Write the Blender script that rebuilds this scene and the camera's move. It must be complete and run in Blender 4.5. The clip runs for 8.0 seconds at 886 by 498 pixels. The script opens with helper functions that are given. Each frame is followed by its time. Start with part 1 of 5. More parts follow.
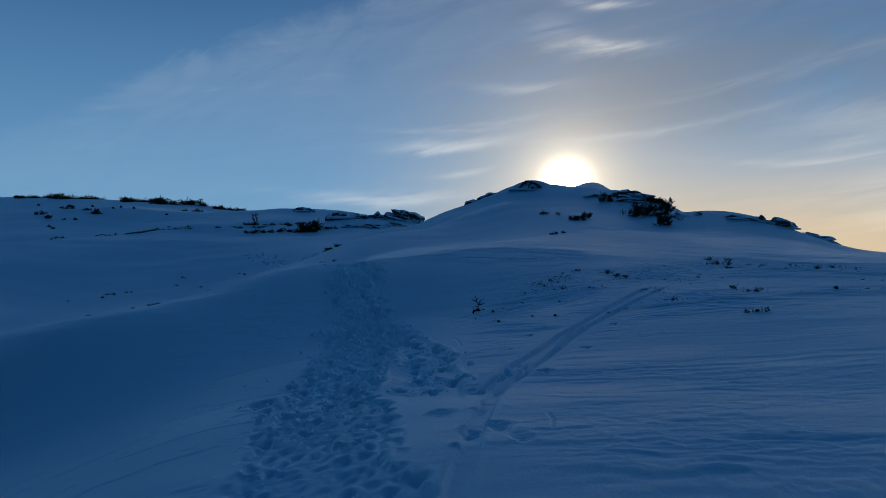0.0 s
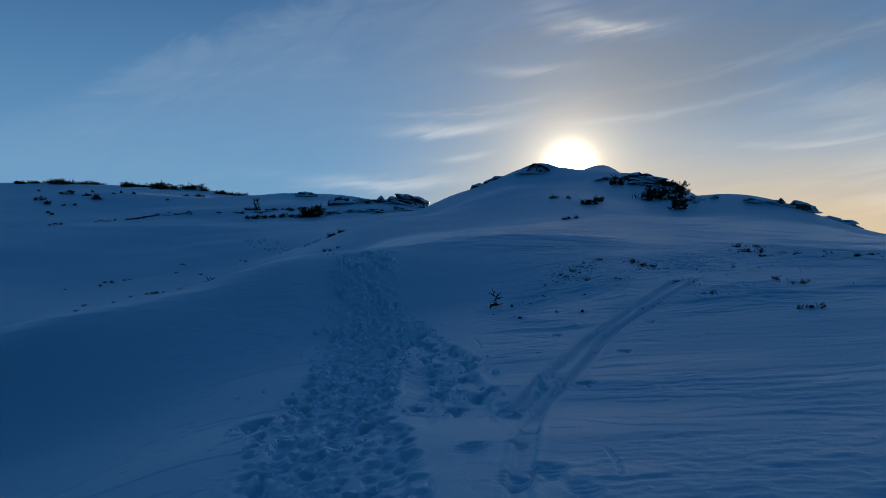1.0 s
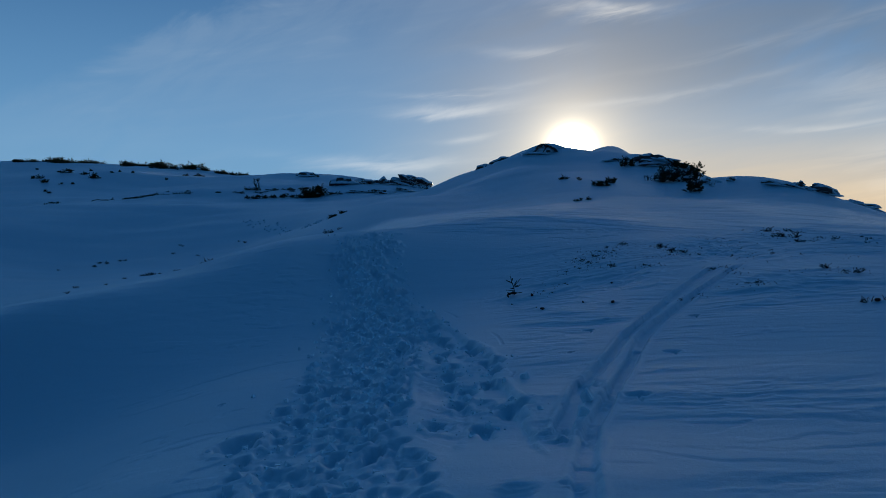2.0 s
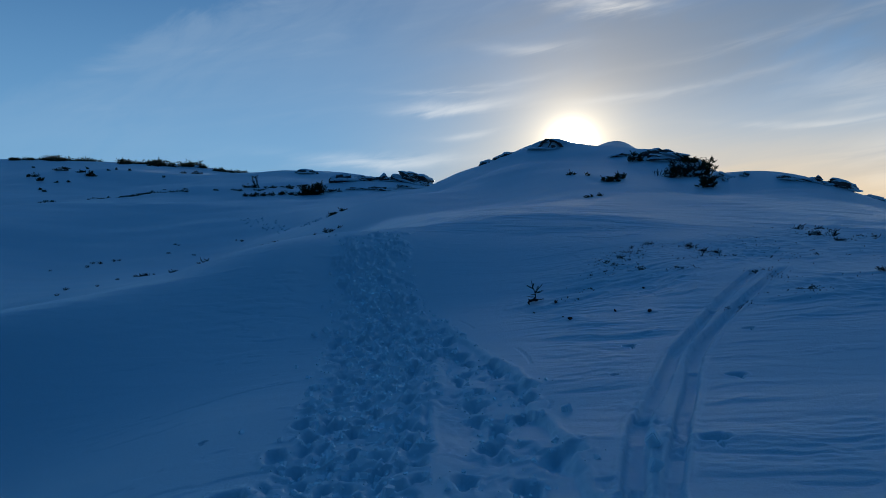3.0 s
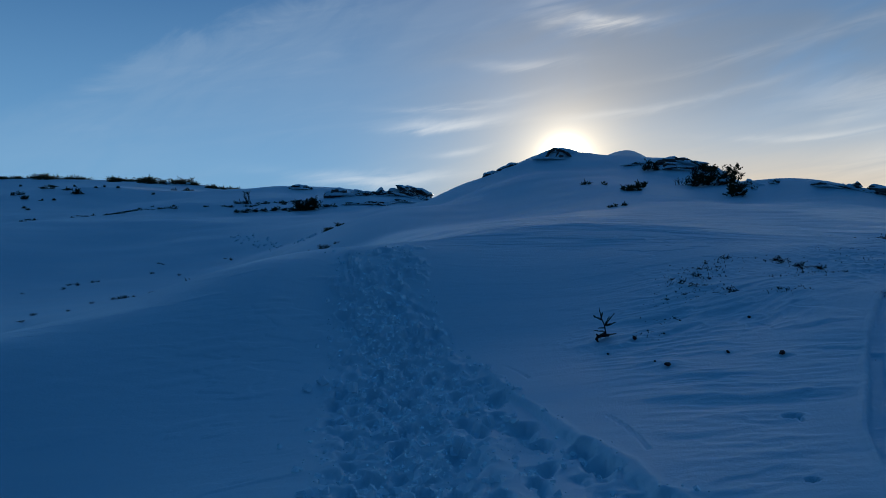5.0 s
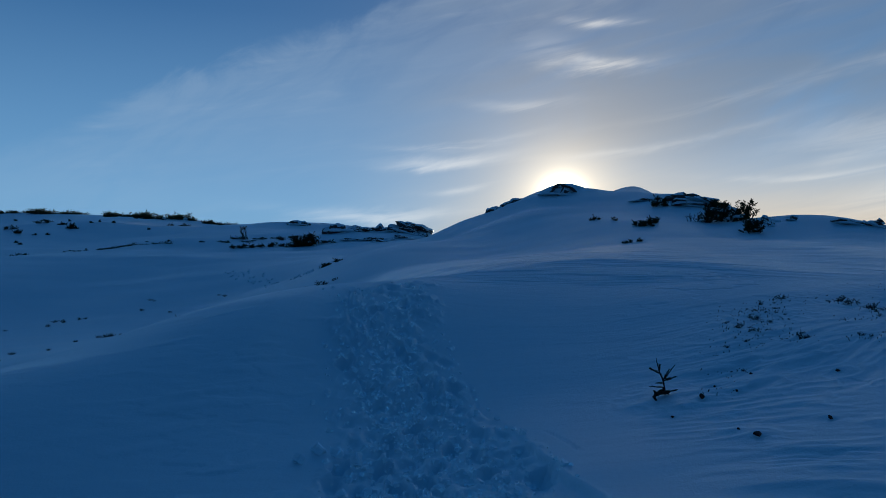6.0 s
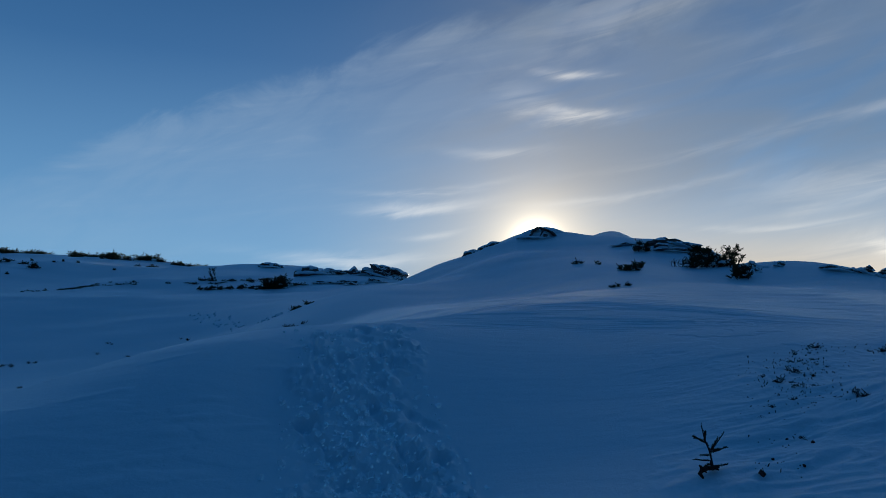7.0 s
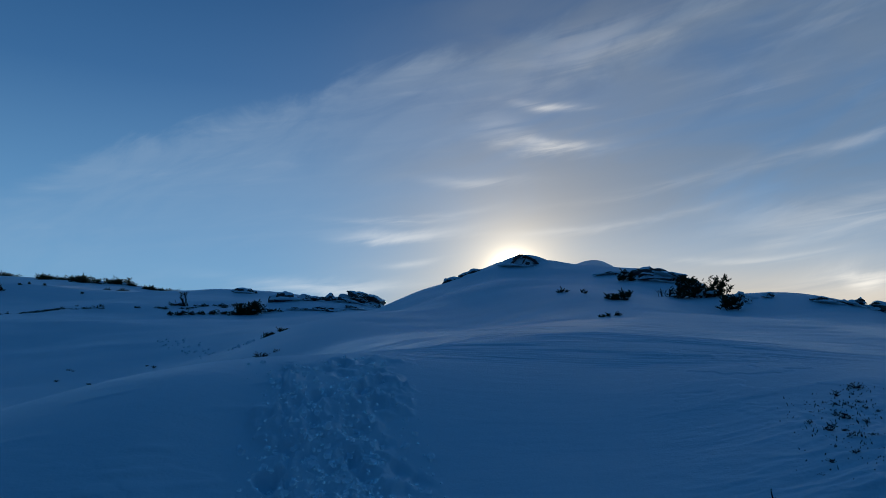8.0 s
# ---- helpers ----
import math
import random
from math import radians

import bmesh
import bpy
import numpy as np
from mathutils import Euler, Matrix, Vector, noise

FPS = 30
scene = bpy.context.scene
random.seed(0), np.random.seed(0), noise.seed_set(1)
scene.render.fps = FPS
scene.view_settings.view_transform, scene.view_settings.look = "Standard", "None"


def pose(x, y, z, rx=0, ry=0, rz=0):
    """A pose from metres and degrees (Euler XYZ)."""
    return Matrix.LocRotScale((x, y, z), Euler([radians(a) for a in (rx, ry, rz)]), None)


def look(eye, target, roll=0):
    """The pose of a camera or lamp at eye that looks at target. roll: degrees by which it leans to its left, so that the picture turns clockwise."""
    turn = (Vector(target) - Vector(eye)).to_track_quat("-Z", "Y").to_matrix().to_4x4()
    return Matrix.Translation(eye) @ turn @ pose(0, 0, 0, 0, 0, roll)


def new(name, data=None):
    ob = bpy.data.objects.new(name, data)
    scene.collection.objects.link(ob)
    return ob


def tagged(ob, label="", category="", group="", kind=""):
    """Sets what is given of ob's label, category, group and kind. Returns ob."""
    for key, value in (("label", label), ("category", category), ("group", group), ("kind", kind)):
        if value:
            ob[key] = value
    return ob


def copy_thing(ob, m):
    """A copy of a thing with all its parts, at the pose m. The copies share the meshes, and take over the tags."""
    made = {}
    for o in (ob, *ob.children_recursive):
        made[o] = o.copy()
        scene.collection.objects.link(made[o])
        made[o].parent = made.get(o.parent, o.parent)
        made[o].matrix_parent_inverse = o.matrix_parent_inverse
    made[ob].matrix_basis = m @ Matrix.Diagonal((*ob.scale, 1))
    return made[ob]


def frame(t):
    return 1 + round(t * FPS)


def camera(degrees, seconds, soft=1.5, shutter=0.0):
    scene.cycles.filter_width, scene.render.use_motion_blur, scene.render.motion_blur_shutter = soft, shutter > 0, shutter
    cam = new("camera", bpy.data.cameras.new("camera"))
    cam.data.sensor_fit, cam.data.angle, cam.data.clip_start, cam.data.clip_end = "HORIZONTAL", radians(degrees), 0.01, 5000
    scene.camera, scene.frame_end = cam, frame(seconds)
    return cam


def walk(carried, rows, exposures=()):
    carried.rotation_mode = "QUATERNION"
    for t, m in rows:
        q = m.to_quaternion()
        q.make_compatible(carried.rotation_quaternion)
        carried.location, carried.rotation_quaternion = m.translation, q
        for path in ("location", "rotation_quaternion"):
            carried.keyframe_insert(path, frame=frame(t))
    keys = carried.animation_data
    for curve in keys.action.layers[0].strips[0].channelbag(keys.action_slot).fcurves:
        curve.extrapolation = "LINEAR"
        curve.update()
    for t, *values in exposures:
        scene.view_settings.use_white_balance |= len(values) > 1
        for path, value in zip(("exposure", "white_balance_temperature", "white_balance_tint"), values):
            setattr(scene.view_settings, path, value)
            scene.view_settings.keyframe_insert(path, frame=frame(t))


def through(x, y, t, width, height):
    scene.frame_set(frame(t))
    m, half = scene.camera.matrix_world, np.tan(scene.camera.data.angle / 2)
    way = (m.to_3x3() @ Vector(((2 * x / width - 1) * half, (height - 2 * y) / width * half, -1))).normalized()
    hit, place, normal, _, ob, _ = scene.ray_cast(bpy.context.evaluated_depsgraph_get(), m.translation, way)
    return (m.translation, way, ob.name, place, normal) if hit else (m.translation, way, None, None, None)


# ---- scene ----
cam = camera(63.7, 8.0, soft=0.6)
PATH = [
    (0, (0.000, 0.000, 1.600), (-0.000, 2.000, 1.617), -0.00),
    (0.5, (-0.101, 0.554, 1.644), (-0.107, 2.554, 1.642), -0.17),
    (1, (-0.201, 1.200, 1.699), (-0.209, 3.200, 1.671), -0.21),
    (1.5, (-0.233, 1.819, 1.731), (-0.248, 3.818, 1.669), -0.01),
    (1.7, (-0.302, 2.081, 1.685), (-0.314, 4.080, 1.614), 0.16),
    (2.8, (-0.538, 3.309, 1.696), (-0.550, 5.307, 1.611), 0.21),
    (3, (-0.598, 3.580, 1.717), (-0.609, 5.578, 1.630), -0.04),
    (3.5, (-0.722, 4.290, 1.670), (-0.725, 6.289, 1.597), -0.24),
    (4, (-0.802, 4.987, 1.699), (-0.802, 6.986, 1.632), -0.39),
    (4.5, (-0.945, 5.647, 1.687), (-0.941, 7.646, 1.625), -0.57),
    (4.7, (-0.991, 5.892, 1.658), (-0.988, 7.891, 1.601), -0.60),
    (6, (-1.290, 7.607, 1.593), (-1.280, 9.606, 1.657), -0.27),
    (6.5, (-1.355, 8.323, 1.536), (-1.314, 10.319, 1.666), -0.03),
    (7, (-1.388, 8.955, 1.544), (-1.306, 10.944, 1.735), 0.30),
    (7.5, (-1.409, 9.495, 1.588), (-1.294, 11.477, 1.823), 0.58),
    (8, (-1.491, 10.024, 1.571), (-1.347, 12.000, 1.841), 0.90),
]
EXPOSURES = [(0.0, -0.1), (1.5, -0.08), (3.0, 0.12), (3.5, 0.07), (4.0, 0.06), (4.5, 0.10), (6.0, 0.1), (6.5, 0.1), (7.0, 0.07), (8.0, 0.03)]
walk(cam, [(t, look(eye, target, roll)) for t, eye, target, roll in PATH], EXPOSURES)
# ---- light: a low winter sun just behind the hilltop, thin cirrus over a clear sky ----
SUN_AZ, SUN_EL = radians(9.85), radians(5.65)
SUN_DIR = Vector((math.sin(SUN_AZ) * math.cos(SUN_EL), math.cos(SUN_AZ) * math.cos(SUN_EL), math.sin(SUN_EL)))


class Val:
    """A node socket that can be used in plain arithmetic."""

    def __init__(self, tree, sock):
        self.tree, self.sock = tree, sock

    def op(self, kind, *others, clamp=False):
        node = self.tree.nodes.new("ShaderNodeMath")
        node.operation, node.use_clamp = kind, clamp
        for n, v in enumerate((self, *others)):
            if isinstance(v, Val):
                self.tree.links.new(v.sock, node.inputs[n])
            else:
                node.inputs[n].default_value = v
        return Val(self.tree, node.outputs[0])

    def __add__(self, o):
        return self.op("ADD", o)

    def __sub__(self, o):
        return self.op("SUBTRACT", o)

    def __mul__(self, o):
        return self.op("MULTIPLY", o)

    def __truediv__(self, o):
        return self.op("DIVIDE", o)

    def exp(self):
        return self.op("EXPONENT")

    def bell(self, centre, width):
        u = (self - centre) / width
        return (u * u * -1.0).exp()

    def step(self, lo, hi):
        node = self.tree.nodes.new("ShaderNodeMapRange")
        node.interpolation_type = "SMOOTHSTEP"
        self.tree.links.new(self.sock, node.inputs[0])
        node.inputs[1].default_value, node.inputs[2].default_value = lo, hi
        return Val(self.tree, node.outputs[0])


def vec(tree, x, y, z=0.0):
    node = tree.nodes.new("ShaderNodeCombineXYZ")
    for n, v in enumerate((x, y, z)):
        if isinstance(v, Val):
            tree.links.new(v.sock, node.inputs[n])
        else:
            node.inputs[n].default_value = v
    return node.outputs[0]


def tex_noise(tree, where, scale, detail=4.0, rough=0.55, distortion=0.0):
    node = tree.nodes.new("ShaderNodeTexNoise")
    tree.links.new(where, node.inputs["Vector"])
    for key, value in (("Scale", scale), ("Detail", detail), ("Roughness", rough), ("Distortion", distortion)):
        node.inputs[key].default_value = value
    return Val(tree, node.outputs["Fac"])


def mixed(tree, fac, a, b, blend="MIX"):
    node = tree.nodes.new("ShaderNodeMix")
    node.data_type, node.blend_type, node.clamp_factor = "RGBA", blend, True
    for n, v in ((0, fac), (6, a), (7, b)):
        if isinstance(v, Val):
            v = v.sock
        if isinstance(v, bpy.types.NodeSocket):
            tree.links.new(v, node.inputs[n])
        elif n == 0:
            node.inputs[n].default_value = v
        else:
            node.inputs[n].default_value = (*v, 1.0)
    return node.outputs[2]


# wisps of cirrus: azimuth, elevation, half length, half width, tilt (degrees), brightness
WISPS = [
    (13.0, 18.85, 2.6, 0.34, -4, 0.34), (12.6, 15.8, 3.8, 0.55, -4, 0.34), (9.6, 16.9, 2.4, 1.1, -22, 0.10), (1.4, 9.95, 4.2, 0.26, 5, 0.22),
    (1.2, 8.8, 4.2, 0.5, 3, 0.22), (1.6, 6.5, 2.0, 0.26, 10, 0.20), (-2.2, 8.35, 2.8, 0.36, 3, 0.10), (6.7, 13.1, 3.4, 0.4, 1, 0.13),
]
WISPS += [
    (28.3, 18.8, 3.2, 0.5, 12, 0.09), (35.1, 14.8, 3.0, 0.4, 12, 0.07), (17.4, 9.4, 6.5, 0.3, 7, 0.14), (33.5, 9.6, 6.0, 1.2, 6, 0.17),
    (28.1, 6.75, 6.0, 0.24, 2, 0.13), (28.0, 13.3, 9.0, 0.5, 10, 0.05), (-5.0, 4.4, 6.0, 0.5, 1, 0.22), (21.0, 12.4, 7.0, 0.35, 12, 0.05), (34.9, 5.0, 1.5, 0.5, 2, 0.4), (34.0, 4.2, 6.0, 1.8, 2, 0.13), (18.3, 23.6, 7.0, 1.3, 10, 0.05), (13.3, 21.9, 5.0, 1.8, 25, 0.04),
]


def make_sky():
    world = bpy.data.worlds.new("winter_sky")
    scene.world = world
    world.use_nodes = True
    tree = world.node_tree
    tree.nodes.clear()
    sky = tree.nodes.new("ShaderNodeTexSky")
    sky.sky_type, sky.sun_disc = "NISHITA", False
    sky.sun_elevation, sky.sun_rotation = SUN_EL, SUN_AZ
    sky.altitude, sky.air_density, sky.dust_density, sky.ozone_density = 1500, 1.0, 0.3, 3.0

    aim = tree.nodes.new("ShaderNodeTexCoord").outputs["Generated"]
    parts = tree.nodes.new("ShaderNodeSeparateXYZ")
    tree.links.new(aim, parts.inputs[0])
    x, y, z = (Val(tree, parts.outputs[n]) for n in range(3))
    deg = 180 / math.pi
    el = z.op("ARCSINE") * deg
    az = x.op("ARCTAN2", y) * deg
    dot = tree.nodes.new("ShaderNodeVectorMath")
    dot.operation = "DOT_PRODUCT"
    tree.links.new(aim, dot.inputs[0])
    dot.inputs[1].default_value = SUN_DIR
    theta = Val(tree, dot.outputs["Value"]).op("MINIMUM", 1.0).op("ARCCOSINE") * deg

    # clear blue that deepens with height and away from the sun
    ramp = tree.nodes.new("ShaderNodeValToRGB")
    stops = [(0.0, (0.18, 0.39, 0.62)), (0.06, (0.165, 0.37, 0.60)), (0.13, (0.112, 0.275, 0.485)), (0.22, (0.045, 0.148, 0.32)), (0.33, (0.016, 0.078, 0.20)), (0.50, (0.004, 0.055, 0.165)), (1.0, (0.002, 0.050, 0.165))]
    while len(ramp.color_ramp.elements) < len(stops):
        ramp.color_ramp.elements.new(0.5)
    for e, (pos, col) in zip(ramp.color_ramp.elements, stops):
        e.position, e.color = pos, (*col, 1.0)
    tree.links.new((el / 90.0).sock, ramp.inputs[0])
    scaled = mixed(tree, 1.0, sky.outputs[0], (0.032, 0.055, 0.098), "MULTIPLY")
    colour = mixed(tree, 0.82, scaled, ramp.outputs[0])
    away = theta.step(46, 125) * 0.88
    colour = mixed(tree, away, colour, (0.004, 0.028, 0.085))
    # unseen sky above the view, brightened on the sun's side to light the snow
    ahead = (theta * -1.0).step(-75, -28) * el.step(26, 42) * 0.55
    colour = mixed(tree, ahead, colour, (0.05, 0.20, 0.47))

    # thin veil of high cloud, with its upper edge drawn aslant across the sky
    drift = vec(tree, az * 0.055 - el * 0.02, el * 0.11 - az * 0.032, 0.0)
    billow = tex_noise(tree, drift, 2.2, 6, 0.6, 0.6)
    fibre = tex_noise(tree, vec(tree, az * 0.10 + el * 0.05, el * 0.95 - az * 0.16, 3.0), 1.0, 4, 0.52, 0.6)
    edge = (az + 28.0) * 0.446 + (az + 28.0) * (az + 4.7) * -0.00486 + 10.4 + (billow - 0.5) * 6.0
    veil = (edge - el).step(-0.6, 1.5) * (edge - el).step(-2.0, 16.0).op("SUBTRACT", 1.0).op("ABSOLUTE").op("MULTIPLY", 0.88).op("ADD", 0.12)
    veil = veil * az.step(-44, -16) * (az * -1.0).step(-75, -40) * (fibre.step(0.25, 0.75) * 0.18 + 0.72) * (billow.step(0.28, 0.62) * 0.6 + 0.4)
    colour = mixed(tree, veil * 0.34, colour, (0.385, 0.495, 0.615))

    # thicker, greyer cloud on the sun's side, in drawn-out shreds
    shred = tex_noise(tree, vec(tree, az * 0.06 + el * 0.04, el * 0.2 - az * 0.06, 7.0), 1.0, 4, 0.5, 0.7)
    grey = shred.step(0.22, 0.7) * az.step(-8, 16) * (az * -1.0).step(-90, -45) * el.step(6.0, 12.0) * (el * -1.0).step(-40, -24)
    colour = mixed(tree, grey * 0.55, colour, (0.165, 0.215, 0.285))

    # the hazy horizon on the sun's side glows cream and, low down, orange
    low = (el * el / -52.0).exp() * az.step(-12, 20) * (az * -1.0).step(-80, -42)
    cream = mixed(tree, el.step(0.0, 9.0), (0.86, 0.64, 0.38), (0.72, 0.65, 0.52))
    colour = mixed(tree, low * (fibre * 0.3 + shred * 0.35 + 0.58) * 0.96, colour, cream)
    wide = (theta / -6.5).exp() * 0.56
    colour = mixed(tree, wide, colour, (1.0, 0.78, 0.49))

    # wisps
    cloud = None
    for a, e, length, width, tilt, bright in WISPS:
        c, s = math.cos(radians(tilt)), math.sin(radians(tilt))
        du, dv = (az - a) * c + (el - e) * s, (el - e) * c - (az - a) * s
        bend = dv - du * du * (0.05 / length) + (billow - 0.5) * width * 4.0 + (fibre - 0.5) * width * 1.2
        one = ((du * du / -(length * length)) + (bend * bend / -(width * width))).exp() * bright
        cloud = one if cloud is None else cloud + one
    cloud = cloud * (fibre.step(0.28, 0.66) * 0.95 + 0.06)
    cloud = cloud + fibre.step(0.52, 0.80) * veil * 0.035
    colour = mixed(tree, cloud, colour, (1.35, 1.28, 1.15))

    # the sun's own glare in the haze
    glare = (theta * theta / -1.3).exp() * 8.0 + (theta / -1.7).exp() * 1.7
    hot = tree.nodes.new("ShaderNodeVectorMath")
    hot.operation = "SCALE"
    hot.inputs[0].default_value = (1.0, 0.85, 0.60)
    tree.links.new(glare.sock, hot.inputs["Scale"])
    total = tree.nodes.new("ShaderNodeVectorMath")
    total.operation = "ADD"
    tree.links.new(colour, total.inputs[0])
    tree.links.new(hot.outputs[0], total.inputs[1])

    back = tree.nodes.new("ShaderNodeBackground")
    back.inputs["Strength"].default_value = 1.0
    out = tree.nodes.new("ShaderNodeOutputWorld")
    tree.links.new(total.outputs[0], back.inputs["Color"])
    tree.links.new(back.outputs[0], out.inputs[0])


make_sky()
sun_data = bpy.data.lights.new("sun", "SUN")
sun_data.energy, sun_data.angle, sun_data.color = 2.0, radians(0.53), (1.0, 0.82, 0.6)
sun = new("sun", sun_data)
sun.matrix_world = look((0, 0, 60), Vector((0, 0, 60)) - SUN_DIR)


# ---- materials ----
def material(name):
    m = bpy.data.materials.new(name)
    m.use_nodes = True
    tree = m.node_tree
    return m, tree, tree.nodes["Principled BSDF"]


def coords(tree, kind="Object"):
    return tree.nodes.new("ShaderNodeTexCoord").outputs[kind]


def bumped(tree, bsdf, height, strength, distance):
    node = tree.nodes.new("ShaderNodeBump")
    node.inputs["Strength"].default_value, node.inputs["Distance"].default_value = strength, distance
    tree.links.new(height.sock, node.inputs["Height"])
    tree.links.new(node.outputs[0], bsdf.inputs["Normal"])


def vec_scaled(tree, at, scale):
    node = tree.nodes.new("ShaderNodeMapping")
    node.inputs["Scale"].default_value = scale
    tree.links.new(at, node.inputs[0])
    return node.outputs[0]


def snow_material(name="snow", through=0.35):
    """Snow crust; through: how much light seeps through it, as in loose lumps."""
    m, tree, bsdf = material(name)
    at = coords(tree)
    broad = tex_noise(tree, at, 0.35, 4)
    fine = tex_noise(tree, at, 38.0, 5, 0.65)
    tree.links.new(mixed(tree, broad, (0.60, 0.865, 0.95), (0.67, 0.915, 0.975)), bsdf.inputs["Base Color"])
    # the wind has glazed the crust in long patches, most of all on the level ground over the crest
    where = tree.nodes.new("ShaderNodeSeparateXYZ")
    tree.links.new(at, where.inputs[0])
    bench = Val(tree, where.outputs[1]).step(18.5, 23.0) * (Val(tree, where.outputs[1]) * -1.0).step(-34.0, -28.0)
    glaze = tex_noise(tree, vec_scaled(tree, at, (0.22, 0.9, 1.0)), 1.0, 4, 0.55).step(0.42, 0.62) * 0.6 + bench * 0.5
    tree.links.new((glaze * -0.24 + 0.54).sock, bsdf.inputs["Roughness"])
    bsdf.inputs["Specular IOR Level"].default_value = 0.8
    crust = tex_noise(tree, at, 9.0, 4, 0.6)
    streak = tex_noise(tree, vec_scaled(tree, at, (0.55, 1.7, 1.0)), 1.0, 5, 0.62)
    bumped(tree, bsdf, fine + crust * 0.8 + streak * 3.0, 0.4, 0.009)
    bsdf.subsurface_method = "BURLEY"
    bsdf.inputs["Subsurface Weight"].default_value = through
    bsdf.inputs["Subsurface Radius"].default_value = (0.8, 0.95, 1.0)
    bsdf.inputs["Subsurface Scale"].default_value = 0.03
    return m


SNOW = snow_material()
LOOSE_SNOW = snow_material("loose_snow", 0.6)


# ---- the lie of the land: broad swells, each (x, y, reach, height) ----
KNOLL_A = [
    (0, 5, 2.2, 0.26), (6, 5, 2.2, 0.17), (-4.5, 6.5, 2.2, -0.09), (-9, 9.5, 2.2, -0.29), (-1.5, 9.5, 2.2, -0.07), (-4.5, 11, 2.2, -0.15),
    (1.5, 11, 2.2, -0.03), (-7.5, 14, 2.2, 0.15), (-3, 14, 2.2, -0.38), (0, 14, 2.2, -0.11), (6, 14, 2.2, 0.04), (-1.5, 15.5, 2.2, -0.31),
    (9, 15.5, 2.2, 0.09), (-3, 17, 2.2, 0.78), (-9, 18.5, 2.2, -0.88), (6, 18.5, 2.2, 0.08), (9, 18.5, 2.2, -0.10), (1.5, 20, 2.2, 0.25),
    (-9, 21.5, 2.2, 0.10), (-4.5, 21.5, 2.2, -0.45), (4.5, 21.5, 2.2, -0.04), (-7.5, 23, 2.2, -0.33), (-4.5, 23, 2.2, -0.55), (-1.5, 23, 2.2, 0.16),
]
KNOLL_B = [
    (7.5, 23, 2.2, -0.05), (4, 46, 2.2, 0.74), (5.6, 46, 2.2, -0.25), (8.8, 46, 2.2, 0.36), (13.6, 46, 2.2, 0.95), (4, 47.6, 2.2, -0.59),
    (8.8, 47.6, 2.2, -0.42), (12, 49.2, 2.2, 0.84), (5.6, 50.8, 2.2, 1.16), (13.6, 50.8, 2.2, -0.80), (4, 52.4, 2.2, -0.98), (5.6, 54, 2.2, 1.21),
    (8.8, 54, 2.2, -1.35), (12, 54, 2.2, 3.02), (13.6, 54, 2.2, -1.62), (4, 55.6, 2.2, -0.55), (7.2, 55.6, 2.2, 0.32), (12, 55.6, 2.2, -0.13),
]
BANK_A = [
    (-7, 0, 3.5, -0.32), (0.5, 0, 3.5, 0.36), (-12, 5, 3.5, -0.71), (15.5, 7.5, 3.5, 0.38), (8, 10, 3.5, 0.20), (20.5, 12.5, 3.5, 0.66),
    (15.5, 17.5, 3.5, 0.05), (-12, 22.5, 3.5, -0.88), (23, 22.5, 3.5, -0.46), (13, 25, 3.5, -0.36), (0.5, 27.5, 3.5, -0.19), (23, 27.5, 3.5, 0.40),
    (-7, 30, 3.5, -1.36), (8, 30, 3.5, 0.33), (18, 30, 3.5, -1.08), (-2, 32.5, 3.5, 0.38), (3, 32.5, 3.5, -0.37), (10.5, 32.5, 3.5, -0.73),
    (23, 32.5, 3.5, 0.35), (-7, 35, 3.5, -0.28), (0.5, 35, 3.5, -0.96), (5.5, 35, 3.5, 1.08), (-12, 37.5, 3.5, -1.06), (15.5, 37.5, 3.5, 1.37),
]
BANK_B = [
    (23, 37.5, 3.5, -3.04), (-7, 40, 3.5, -0.70), (-2, 40, 3.5, 0.89), (0.5, 40, 3.5, -1.29), (5.5, 40, 3.5, 0.94), (20.5, 40, 3.5, -1.27),
    (23, 40, 3.5, 2.32), (-12, 42.5, 3.5, -0.56), (15.5, 42.5, 3.5, -0.33), (-12, 45, 3.5, -0.78), (-4.5, 45, 3.5, -0.42), (23, 45, 3.5, -0.79),
    (-2, 47.5, 3.5, -1.27), (18, 47.5, 3.5, -0.88), (-12, 50, 3.5, -0.46), (-7, 50, 3.5, -0.36), (8, 50, 3.5, 0.20), (0.5, 52.5, 3.5, 0.80),
    (23, 52.5, 3.5, -1.09), (-9.5, 55, 3.5, -1.26), (-7, 55, 3.5, 2.35), (-4.5, 55, 3.5, -2.75), (18, 55, 3.5, -0.65),
]
SWELL_A = [
    (-16, -6, 5.5, -0.76), (-20, 2, 5.5, 0.69), (-20, 10, 5.5, -1.17), (0, 18, 5.5, 0.07), (-20, 22, 5.5, -3.96), (-20, 30, 5.5, -0.57),
    (-12, 30, 5.5, -1.20), (-20, 38, 5.5, -1.47), (8, 38, 5.5, -1.40), (-20, 54, 5.5, -1.01), (-20, 58, 5.5, 1.08), (-16, 58, 5.5, 0.66),
    (-8, 58, 5.5, -0.43), (24, 58, 5.5, -1.32), (-3, -20, 9, 1.35), (15, -8, 9, 2.09), (33, 16, 9, -0.72), (-33, 22, 9, -1.17),
    (-45, 34, 9, -4.90), (-21, 46, 9, -2.72), (33, 46, 9, -3.10), (-39, 52, 9, -0.41), (-45, 64, 9, -1.42), (-27, 64, 9, -0.70),
]
